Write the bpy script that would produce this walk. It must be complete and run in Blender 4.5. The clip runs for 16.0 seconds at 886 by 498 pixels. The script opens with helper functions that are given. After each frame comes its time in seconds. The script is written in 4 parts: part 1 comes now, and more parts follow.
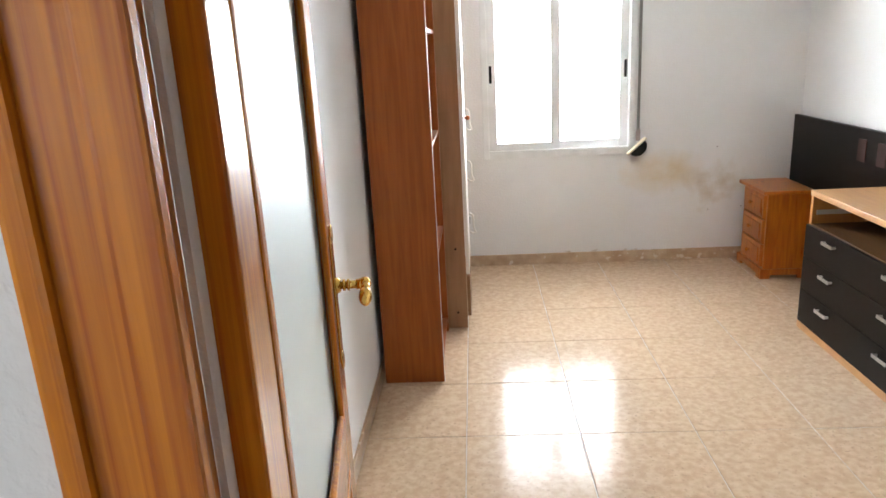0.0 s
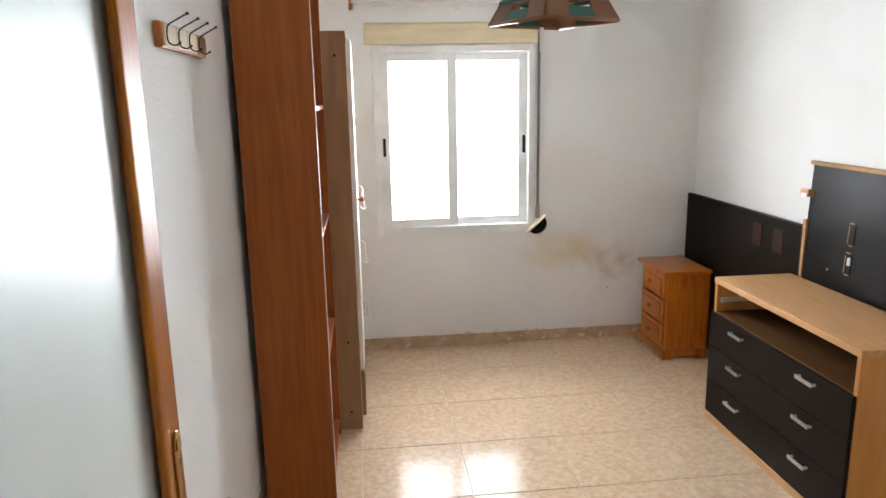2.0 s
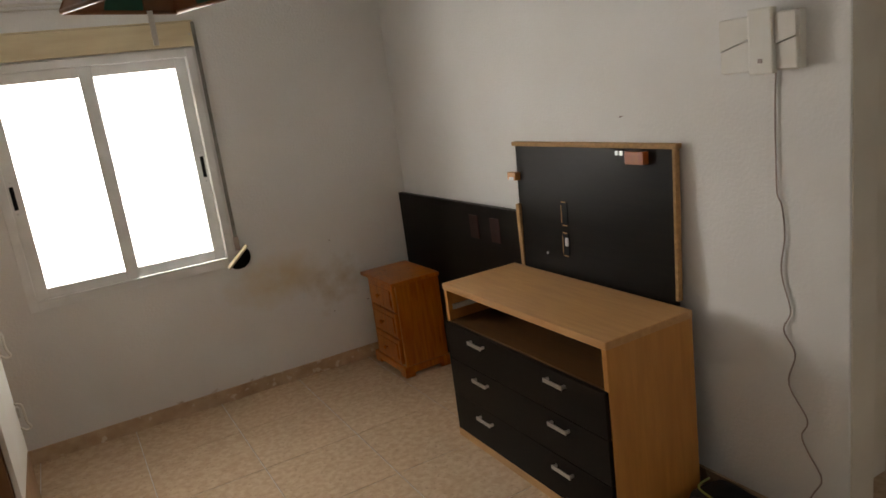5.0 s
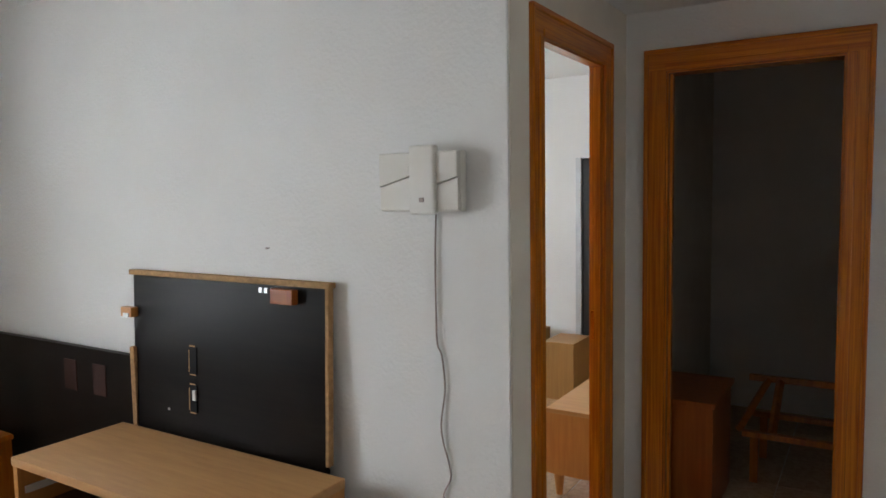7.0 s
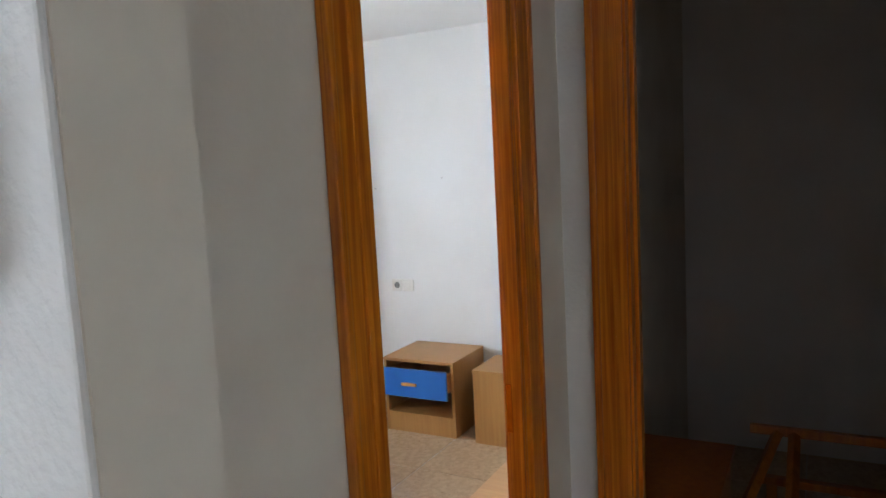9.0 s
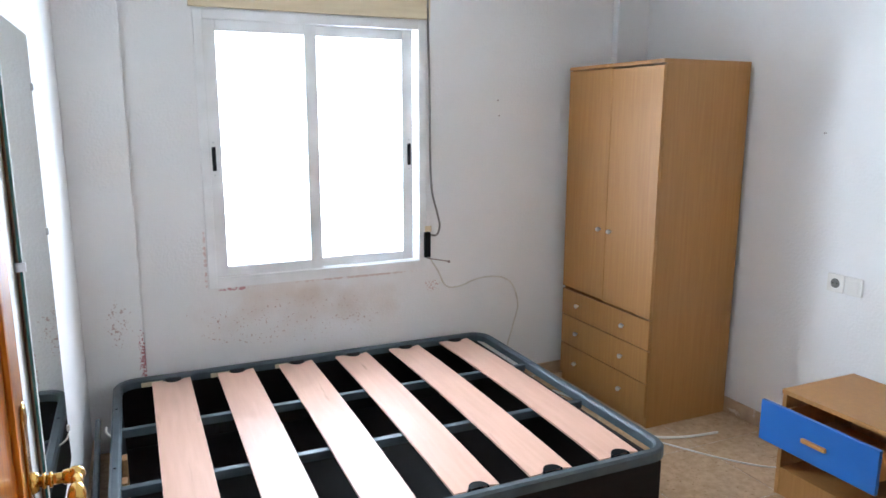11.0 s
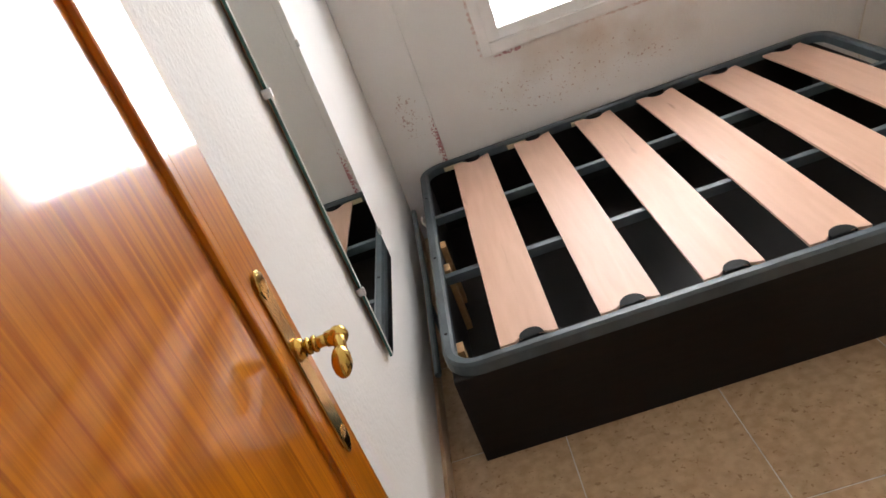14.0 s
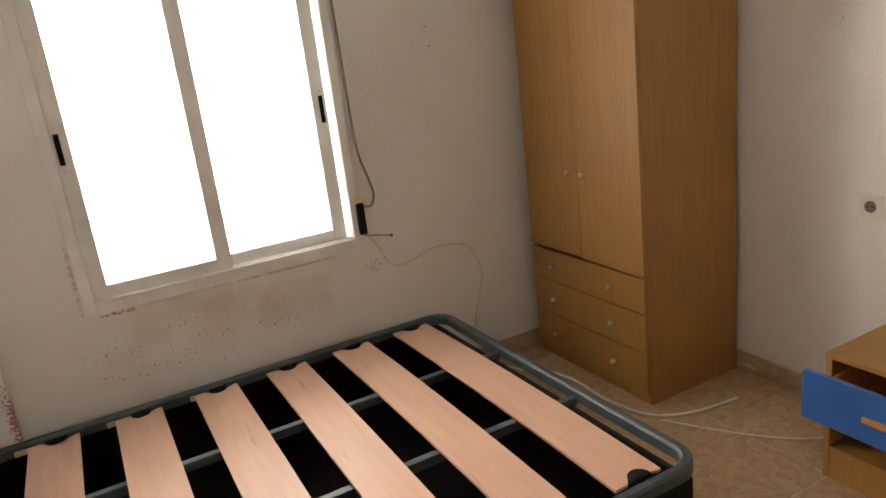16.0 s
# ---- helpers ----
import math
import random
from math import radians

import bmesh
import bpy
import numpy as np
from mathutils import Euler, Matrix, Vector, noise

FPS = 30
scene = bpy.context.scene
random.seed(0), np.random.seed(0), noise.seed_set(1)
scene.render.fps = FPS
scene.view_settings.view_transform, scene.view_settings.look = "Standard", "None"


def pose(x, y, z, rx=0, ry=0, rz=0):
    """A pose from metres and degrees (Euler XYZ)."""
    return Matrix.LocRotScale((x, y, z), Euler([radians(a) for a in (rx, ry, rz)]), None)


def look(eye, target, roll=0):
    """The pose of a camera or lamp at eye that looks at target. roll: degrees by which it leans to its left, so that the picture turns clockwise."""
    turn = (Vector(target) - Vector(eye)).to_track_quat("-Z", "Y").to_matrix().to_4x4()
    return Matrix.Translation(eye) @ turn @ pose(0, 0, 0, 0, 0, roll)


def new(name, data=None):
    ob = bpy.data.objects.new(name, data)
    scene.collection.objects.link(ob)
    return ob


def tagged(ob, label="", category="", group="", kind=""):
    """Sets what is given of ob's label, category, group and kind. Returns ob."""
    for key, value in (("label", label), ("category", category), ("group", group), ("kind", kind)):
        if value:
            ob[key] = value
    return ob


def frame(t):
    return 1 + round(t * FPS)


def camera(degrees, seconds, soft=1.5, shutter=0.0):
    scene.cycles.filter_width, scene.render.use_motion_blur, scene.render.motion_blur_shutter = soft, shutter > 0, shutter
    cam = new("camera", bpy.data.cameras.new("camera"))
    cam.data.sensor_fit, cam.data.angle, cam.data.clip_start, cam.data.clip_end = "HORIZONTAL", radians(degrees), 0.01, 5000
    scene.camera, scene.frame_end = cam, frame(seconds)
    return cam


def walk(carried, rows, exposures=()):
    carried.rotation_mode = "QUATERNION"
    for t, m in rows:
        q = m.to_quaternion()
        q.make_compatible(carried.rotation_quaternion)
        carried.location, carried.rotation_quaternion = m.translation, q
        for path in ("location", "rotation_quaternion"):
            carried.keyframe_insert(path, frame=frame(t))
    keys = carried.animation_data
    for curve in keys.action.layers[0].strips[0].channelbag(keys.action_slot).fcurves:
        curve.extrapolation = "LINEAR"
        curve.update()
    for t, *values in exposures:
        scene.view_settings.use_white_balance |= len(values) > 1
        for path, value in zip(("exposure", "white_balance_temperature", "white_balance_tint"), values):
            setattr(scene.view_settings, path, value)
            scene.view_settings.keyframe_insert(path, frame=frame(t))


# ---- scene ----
cam = camera(64.6, 16.0, soft=1.6)
PATH = [
    (0, (0.483, 0.005, 1.487), (0.379, 1.924, 0.933), -3.0),
    (0.5, (0.483, 0.204, 1.498), (0.403, 2.096, 0.853), -4.8),
    (1, (0.489, 0.298, 1.549), (0.488, 2.190, 0.901), -5.0),
    (1.5, (0.483, 0.337, 1.582), (0.613, 2.256, 1.032), -3.1),
    (2, (0.466, 0.361, 1.593), (0.679, 2.304, 1.169), -1.1),
    (2.5, (0.479, 0.449, 1.579), (0.710, 2.408, 1.250), -0.7),
    (3, (0.556, 0.653, 1.579), (0.778, 2.618, 1.279), -1.2),
    (3.5, (0.608, 0.801, 1.557), (0.829, 2.758, 1.206), -4.2),
    (4, (0.668, 0.863, 1.553), (1.004, 2.786, 1.117), -8.0),
    (4.5, (0.719, 0.880, 1.561), (1.314, 2.724, 1.065), -9.5),
    (5, (0.765, 0.872, 1.563), (1.682, 2.589, 1.104), -7.6),
    (5.2, (0.767, 0.859, 1.568), (1.800, 2.513, 1.124), -6.7),
    (7.3, (1.164, 1.300, 1.520), (2.912, 2.257, 1.360), -1.6),
    (7.5, (1.276, 1.366, 1.525), (3.049, 2.278, 1.359), -2.3),
    (7.7, (1.354, 1.388, 1.507), (3.137, 2.284, 1.373), -2.9),
    (8, (1.504, 1.446, 1.545), (3.310, 2.280, 1.334), -3.4),
    (8.2, (1.629, 1.441, 1.539), (3.440, 2.259, 1.316), -3.7),
    (10.3, (3.264, 1.847, 1.550), (4.523, 3.381, 1.307), -0.4),
    (10.5, (3.314, 1.898, 1.543), (4.438, 3.531, 1.281), -0.1),
    (11, (3.427, 1.963, 1.531), (4.226, 3.757, 1.151), 0.1),
    (11.5, (3.507, 1.995, 1.485), (3.933, 3.872, 0.940), 0.0),
    (12, (3.527, 2.004, 1.441), (3.714, 3.859, 0.715), -1.4),
    (12.5, (3.514, 2.004, 1.429), (3.586, 3.795, 0.542), -3.3),
    (13, (3.505, 2.063, 1.421), (3.438, 3.812, 0.453), -7.9),
    (13.5, (3.508, 2.193, 1.437), (3.301, 3.931, 0.470), -17.2),
    (14, (3.547, 2.270, 1.466), (3.377, 4.045, 0.560), -21.5),
    (14.5, (3.622, 2.308, 1.482), (3.657, 4.129, 0.657), -21.6),
    (15, (3.749, 2.402, 1.499), (4.040, 4.228, 0.738), -18.2),
    (15.5, (3.802, 2.495, 1.538), (4.336, 4.287, 0.831), -12.8),
    (16, (3.807, 2.574, 1.519), (4.676, 4.287, 0.962), -6.9),
]
EXPO = [(0, 1.08, 6450, 11), (1.5, 0.92, 6550, 12), (2.3, 0.66, 6500, 11), (3.0, 0.2, 6600, 12), (4.0, -0.35, 6700, 12), (5.0, -0.6, 7800, 14),
        (7.3, -0.1, 6350, 10), (8.2, 0.0, 6250, 10), (10.3, 0.55, 5650, 10), (11.0, 0.45, 5650, 10), (11.5, 0.12, 5750, 11), (12.0, -0.02, 6150, 13),
        (13.0, -0.08, 6900, 16), (14.5, 0.05, 7200, 16), (15.5, -0.25, 8100, 18), (16.0, -0.5, 8400, 18)]
walk(cam, [(t, look(eye, target, roll)) for t, eye, target, roll in PATH], EXPO)

# ---- light ----
world = bpy.data.worlds.new("sky")
scene.world = world
world.use_nodes = True
sky = world.node_tree.nodes.new("ShaderNodeTexSky")
sky.sky_type, sky.sun_disc = "NISHITA", False
sky.sun_elevation, sky.sun_rotation = radians(50), radians(200)
back = world.node_tree.nodes["Background"]
back.inputs["Strength"].default_value = 0.15
world.node_tree.links.new(sky.outputs["Color"], back.inputs["Color"])


def window_light(name, x, y, z, w, h, watts, colour):
    lamp = bpy.data.lights.new(name, "AREA")
    lamp.shape, lamp.size, lamp.size_y, lamp.energy, lamp.color = "RECTANGLE", w, h, watts, colour
    ob = new(name, lamp)
    lamp.spread = radians(155)
    ob.matrix_world = pose(x, y, z, -104, 0, 0)
    return ob


window_light("daylight_first_room", 1.03, 5.20, 1.33, 1.6, 1.8, 132, (0.87, 0.945, 1.0))
window_light("daylight_second_room", 4.28, 5.85, 1.36, 1.7, 1.9, 150, (0.87, 0.945, 1.0))
hall_light = window_light("daylight_hall", -0.98, -0.75, 1.5, 0.7, 1.1, 10, (0.88, 0.95, 1.0))
hall_light.matrix_world = pose(-1.13, -0.75, 1.5, 0, -90, 0)


# ---- materials ----
def material(name, base, rough=0.6, dark=None, scale=6.0, stretch=(1, 1, 1), detail=6.0, bump=0.1, fine=120.0, metal=0.0, coat=0.0,
             contrast=(0.35, 0.7), piece=0.0, distort=0.0, fleck=None, spec=0.5):
    m = bpy.data.materials.new(name)
    m.use_nodes = True
    nt, ns = m.node_tree, m.node_tree.nodes
    link = nt.links.new
    p = ns["Principled BSDF"]
    p.inputs["Roughness"].default_value, p.inputs["Metallic"].default_value = rough, metal
    p.inputs["Specular IOR Level"].default_value = spec
    p.inputs["Coat Weight"].default_value, p.inputs["Coat Roughness"].default_value = coat, 0.08
    tc, mp = ns.new("ShaderNodeTexCoord"), ns.new("ShaderNodeMapping")
    mp.inputs["Scale"].default_value = stretch
    link(tc.outputs["Object"], mp.inputs["Vector"])
    vec = mp.outputs["Vector"]
    if piece:
        info, mul, add = ns.new("ShaderNodeObjectInfo"), ns.new("ShaderNodeVectorMath"), ns.new("ShaderNodeVectorMath")
        mul.operation, add.operation = "SCALE", "ADD"
        mul.inputs[0].default_value = (37.0, 17.0, 5.0)
        link(info.outputs["Random"], mul.inputs["Scale"])
        link(vec, add.inputs[0]), link(mul.outputs[0], add.inputs[1])
        vec = add.outputs[0]
    n1 = ns.new("ShaderNodeTexNoise")
    n1.inputs["Scale"].default_value, n1.inputs["Detail"].default_value = scale, detail
    n1.inputs["Distortion"].default_value = distort
    link(vec, n1.inputs["Vector"])
    ramp = ns.new("ShaderNodeValToRGB")
    ramp.color_ramp.elements[0].position, ramp.color_ramp.elements[1].position = contrast
    ramp.color_ramp.elements[0].color = (*(dark or [c * 0.86 for c in base]), 1)
    ramp.color_ramp.elements[1].color = (*base, 1)
    link(n1.outputs["Fac"], ramp.inputs["Fac"])
    colour = ramp.outputs["Color"]
    if fleck:
        n3, r3, mx = ns.new("ShaderNodeTexNoise"), ns.new("ShaderNodeValToRGB"), ns.new("ShaderNodeMixRGB")
        n3.inputs["Scale"].default_value, n3.inputs["Detail"].default_value = fleck[1], 3
        r3.color_ramp.elements[0].position, r3.color_ramp.elements[1].position = fleck[2], fleck[2] + 0.08
        link(vec, n3.inputs["Vector"]), link(n3.outputs["Fac"], r3.inputs["Fac"]), link(r3.outputs["Color"], mx.inputs["Fac"])
        link(colour, mx.inputs["Color1"])
        mx.inputs["Color2"].default_value = (*fleck[0], 1)
        colour = mx.outputs["Color"]
    link(colour, p.inputs["Base Color"])
    n2, mapr = ns.new("ShaderNodeTexNoise"), ns.new("ShaderNodeMapRange")
    n2.inputs["Scale"].default_value, n2.inputs["Detail"].default_value = fine, 3
    link(vec, n2.inputs["Vector"])
    mapr.inputs["To Min"].default_value, mapr.inputs["To Max"].default_value = max(0.02, rough - 0.07), min(1, rough + 0.07)
    link(n1.outputs["Fac"], mapr.inputs["Value"]), link(mapr.outputs["Result"], p.inputs["Roughness"])
    if bump:
        bp = ns.new("ShaderNodeBump")
        bp.inputs["Strength"].default_value, bp.inputs["Distance"].default_value = bump, 0.004
        link(n2.outputs["Fac"], bp.inputs["Height"]), link(bp.outputs["Normal"], p.inputs["Normal"])
    return m


def spots(m, centre, radius, colour, scale, level, soft=0.06):
    """Stains or pits of their own shape round a place on a wall."""
    nt, ns = m.node_tree, m.node_tree.nodes
    link = nt.links.new
    p = ns["Principled BSDF"]
    before = p.inputs["Base Color"].links[0].from_socket
    tc, sub, ln, fall = ns.new("ShaderNodeTexCoord"), ns.new("ShaderNodeVectorMath"), ns.new("ShaderNodeVectorMath"), ns.new("ShaderNodeMapRange")
    sub.operation, ln.operation = "SUBTRACT", "LENGTH"
    sub.inputs[1].default_value = centre
    mp = ns.new("ShaderNodeMapping")
    mp.inputs["Scale"].default_value = [1 / r for r in radius]
    link(tc.outputs["Object"], sub.inputs[0]), link(sub.outputs[0], mp.inputs["Vector"]), link(mp.outputs[0], ln.inputs[0])
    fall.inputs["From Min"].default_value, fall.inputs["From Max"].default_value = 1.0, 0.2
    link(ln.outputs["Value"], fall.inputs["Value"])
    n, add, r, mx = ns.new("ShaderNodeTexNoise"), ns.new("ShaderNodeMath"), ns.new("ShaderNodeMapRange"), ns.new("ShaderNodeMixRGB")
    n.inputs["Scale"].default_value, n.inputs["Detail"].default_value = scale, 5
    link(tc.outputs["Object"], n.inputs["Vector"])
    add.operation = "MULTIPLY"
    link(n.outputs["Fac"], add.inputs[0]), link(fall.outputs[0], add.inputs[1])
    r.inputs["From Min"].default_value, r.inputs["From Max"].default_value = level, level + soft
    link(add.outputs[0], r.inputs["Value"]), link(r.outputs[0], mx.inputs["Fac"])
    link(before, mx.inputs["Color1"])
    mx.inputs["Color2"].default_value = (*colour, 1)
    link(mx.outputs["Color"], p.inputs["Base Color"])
    return m


def plaster(name):
    return material(name, (0.80, 0.795, 0.785), 0.8, (0.745, 0.735, 0.715), 1.6, bump=0.55, fine=80)


WALL = plaster("white_textured_plaster")
WALL_A = plaster("stained_plaster_first_room")
spots(WALL_A, (1.72, 4.7, 0.62), (0.5, 0.4, 0.25), (0.66, 0.54, 0.36), 5, 0.24, 0.4)
spots(WALL_A, (2.05, 4.7, 0.5), (0.5, 0.4, 0.35), (0.60, 0.52, 0.42), 9, 0.34, 0.3)
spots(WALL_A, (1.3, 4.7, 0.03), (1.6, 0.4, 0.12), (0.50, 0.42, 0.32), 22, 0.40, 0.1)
WALL_B = plaster("pitted_plaster_second_room")
PIER_B = plaster("pitted_plaster_pier")
spots(WALL_B, (4.2, 5.35, 0.60), (1.2, 0.4, 0.32), (0.63, 0.56, 0.49), 5, 0.30, 0.4)
spots(WALL_B, (4.1, 5.35, 0.52), (1.9, 0.4, 0.5), (0.48, 0.35, 0.29), 85, 0.635, 0.03)
spots(WALL_B, (4.87, 5.35, 0.62), (0.16, 0.4, 0.14), (0.56, 0.38, 0.34), 100, 0.54, 0.06)
spots(WALL_B, (3.716, 5.35, 0.86), (0.022, 0.4, 0.34), (0.62, 0.47, 0.43), 70, 0.38, 0.15)
spots(WALL_B, (4.45, 5.35, 0.708), (0.75, 0.4, 0.016), (0.62, 0.50, 0.45), 60, 0.36, 0.15)
spots(WALL_B, (3.86, 5.35, 0.703), (0.24, 0.4, 0.022), (0.48, 0.24, 0.25), 75, 0.42, 0.1)
spots(PIER_B, (3.425, 5.25, 0.42), (0.07, 0.4, 0.42), (0.42, 0.17, 0.18), 120, 0.44, 0.06)
spots(PIER_B, (3.33, 5.25, 0.6), (0.2, 0.4, 0.5), (0.52, 0.41, 0.37), 80, 0.565, 0.04)
SMOOTH = material("smooth_cream_plaster", (0.72, 0.67, 0.58), 0.7, (0.66, 0.60, 0.51), 5, bump=0.15, fine=60)
CEIL = material("white_ceiling_paint", (0.82, 0.82, 0.81), 0.8, (0.78, 0.775, 0.75), 1.2, bump=0.2, fine=60)
TILE = material("mottled_beige_ceramic", (0.60, 0.44, 0.30), 0.20, (0.50, 0.35, 0.23), 34, detail=10, bump=0.02, fine=30, piece=1, contrast=(0.36, 0.64),
                fleck=((0.41, 0.285, 0.19), 75, 0.615), spec=0.07, coat=0.13)
# same tile darkened: the second room's dimmer light put into the colour
TILE_SHADED = material("mottled_beige_ceramic_shaded", (0.49, 0.34, 0.21), 0.20, (0.395, 0.265, 0.155), 34, detail=10, bump=0.02, fine=30, piece=1, contrast=(0.36, 0.64),
                fleck=((0.30, 0.19, 0.105), 75, 0.615), spec=0.07, coat=0.13)
GROUT = material("pale_cement_grout", (0.66, 0.61, 0.54), 0.85, (0.46, 0.41, 0.35), 12, bump=0.3, fine=200)
SKIRT = material("terracotta_beige_skirting", (0.56, 0.40, 0.26), 0.3, (0.42, 0.28, 0.17), 14, bump=0.04, fleck=((0.66, 0.56, 0.44), 20, 0.62))
PINE = material("varnished_orange_pine", (0.63, 0.21, 0.010), 0.34, (0.38, 0.093, 0.004), 4, (30, 30, 0.6), 6, 0.02, 40, coat=0.9, distort=0.7, spec=0.15, contrast=(0.33, 0.64))
PINE_H = material("varnished_orange_pine_level", (0.63, 0.21, 0.010), 0.34, (0.38, 0.093, 0.004), 4, (0.6, 30, 30), 6, 0.02, 40, coat=0.9, distort=0.7, spec=0.15, contrast=(0.33, 0.64))
PINE_Y = material("varnished_orange_pine_across", (0.63, 0.21, 0.010), 0.34, (0.38, 0.093, 0.004), 4, (30, 0.6, 30), 6, 0.02, 40, coat=0.9, distort=0.7, spec=0.15, contrast=(0.33, 0.64))
HONEY = material("honey_pine", (0.55, 0.17, 0.013), 0.3, (0.37, 0.09, 0.006), 4, (9, 9, 0.8), 5, 0.04, 40, coat=0.4, distort=0.8)
CHERRY = material("cherry_laminate", (0.36, 0.10, 0.016), 0.38, (0.275, 0.066, 0.010), 4, (12, 12, 0.7), 4, 0.03, 60, coat=0.08, distort=0.4, spec=0.28)
BACKING = material("brown_hardboard", (0.36, 0.20, 0.10), 0.6, (0.28, 0.15, 0.07), 4, (8, 8, 0.8), bump=0.05)
BEECH = material("beech_laminate", (0.56, 0.25, 0.062), 0.45, (0.48, 0.20, 0.046), 5, (10, 10, 0.9), 5, 0.03, 60, coat=0.1, distort=0.3)
BEECH_Y = material("beech_laminate_along", (0.56, 0.31, 0.13), 0.42, (0.48, 0.245, 0.09), 5, (10, 0.9, 10), 5, 0.03, 60, coat=0.15, distort=0.3)
OAK = material("oak_laminate", (0.40, 0.20, 0.058), 0.5, (0.35, 0.167, 0.045), 5, (14, 14, 0.6), 6, 0.04, 60, coat=0.1, distort=0.3)
WENGE = material("dark_wenge_laminate", (0.011, 0.0075, 0.006), 0.33, (0.008, 0.0055, 0.005), 5, (12, 0.8, 12), 5, 0.04, 60, spec=0.08)
# brown laminate darkened to carry the shade inside the chest's open shelf
INNER_SHADE = material("shaded_inner_laminate", (0.11, 0.05, 0.016), 0.5, (0.08, 0.034, 0.010), 5, (10, 0.9, 10), bump=0.03, spec=0.2)
CHIP = material("raw_chipboard_edge", (0.50, 0.29, 0.12), 0.8, (0.34, 0.19, 0.08), 60, bump=0.3, fine=250)
BROWN = material("red_brown_leather", (0.045, 0.016, 0.013), 0.5, (0.03, 0.011, 0.009), 20, bump=0.2, spec=0.15)
SLAT = material("birch_plywood", (0.71, 0.45, 0.335), 0.40, (0.65, 0.395, 0.285), 4, (9, 0.8, 9), 5, 0.04, 60, distort=0.4, spec=0.32, fleck=((0.44, 0.24, 0.16), 2.2, 0.68))
STEEL = material("grey_blue_painted_steel", (0.075, 0.10, 0.115), 0.45, (0.05, 0.066, 0.075), 14, bump=0.06)
BEDBOX = material("dark_brown_bed_board", (0.012, 0.008, 0.007), 0.55, (0.007, 0.005, 0.005), 8, (0.8, 8, 8), bump=0.08, spec=0.2)
CAP = material("black_plastic", (0.010, 0.010, 0.011), 0.55, (0.007, 0.007, 0.008), 30, bump=0.05, spec=0.08)
ALU = material("white_lacquered_aluminium", (0.86, 0.86, 0.855), 0.35, (0.70, 0.70, 0.68), 5, bump=0.02)
BOXC = material("cream_shutter_box", (0.72, 0.62, 0.42), 0.55, (0.60, 0.49, 0.31), 3, (1, 1, 6), bump=0.1)
BRASS = material("polished_brass", (0.75, 0.50, 0.15), 0.16, (0.62, 0.38, 0.09), 20, metal=1.0, bump=0.02)
IRON = material("dark_hook_steel", (0.10, 0.095, 0.09), 0.35, (0.06, 0.055, 0.05), 40, metal=0.9)
NICKEL = material("brushed_nickel", (0.62, 0.62, 0.61), 0.32, (0.5, 0.5, 0.5), 60, metal=1.0, bump=0.03)
PLASTIC = material("white_plastic", (0.76, 0.74, 0.70), 0.35, (0.72, 0.69, 0.63), 6, bump=0.02)
CORDM = material("grey_brown_cord", (0.36, 0.30, 0.27), 0.6, (0.28, 0.22, 0.20), 30)
WHITECORD = material("white_cable", (0.72, 0.69, 0.62), 0.5, (0.62, 0.58, 0.5), 20)
STRAP = material("grey_shutter_strap", (0.24, 0.23, 0.21), 0.8, (0.16, 0.155, 0.14), 90, bump=0.4, fine=400)
BLUE = material("blue_laminate", (0.035, 0.15, 0.46), 0.35, (0.03, 0.125, 0.40), 4, bump=0.03)
BLACK = material("black_painted_board", (0.014, 0.016, 0.018), 0.4, (0.010, 0.011, 0.012), 8)
WHITE = material("white_print", (0.75, 0.76, 0.77), 0.5, (0.70, 0.71, 0.72), 8, bump=0)
SILVER = material("silver_aluminium_edge", (0.60, 0.62, 0.63), 0.35, (0.52, 0.54, 0.55), 8, metal=0.6)
GREEN = material("green_stained_glass", (0.02, 0.13, 0.09), 0.3, (0.012, 0.09, 0.06), 9)
AMBER = material("brown_stained_panel", (0.30, 0.12, 0.045), 0.35, (0.2, 0.07, 0.025), 9)
TAN = material("tan_stained_panel", (0.27, 0.12, 0.05), 0.4, (0.17, 0.07, 0.028), 9, bump=0.04)
RED = material("red_stained_panel", (0.32, 0.03, 0.025), 0.35, (0.22, 0.02, 0.015), 9)
BAG = material("black_nylon_bag", (0.02, 0.021, 0.022), 0.6, (0.012, 0.012, 0.013), 30, bump=0.4, fine=500)
LIME = material("lime_piping", (0.30, 0.36, 0.10), 0.5, (0.24, 0.3, 0.07), 30)
FACADE = material("pale_rendered_facade", (0.80, 0.78, 0.74), 0.9, (0.74, 0.72, 0.68), 0.8, bump=0.1)


def see_through(name, rough, tint, mix):
    m = bpy.data.materials.new(name)
    m.use_nodes = True
    p = m.node_tree.nodes["Principled BSDF"]
    p.inputs["Base Color"].default_value, p.inputs["Roughness"].default_value = (*tint, 1), rough
    p.inputs["Transmission Weight"].default_value, p.inputs["IOR"].default_value = mix, 1.45
    return m


GLASS = see_through("window_glass", 0.0, (1, 1, 1), 1.0)
FROST = see_through("frosted_door_glass", 0.38, (0.90, 0.97, 0.95), 0.6)
MIRROR = bpy.data.materials.new("silvered_mirror")
MIRROR.use_nodes = True
_p = MIRROR.node_tree.nodes["Principled BSDF"]
_p.inputs["Base Color"].default_value, _p.inputs["Metallic"].default_value, _p.inputs["Roughness"].default_value = (0.80, 0.85, 0.83, 1), 1.0, 0.015
EDGE = material("green_glass_edge", (0.03, 0.12, 0.10), 0.15, (0.02, 0.09, 0.075), 30)


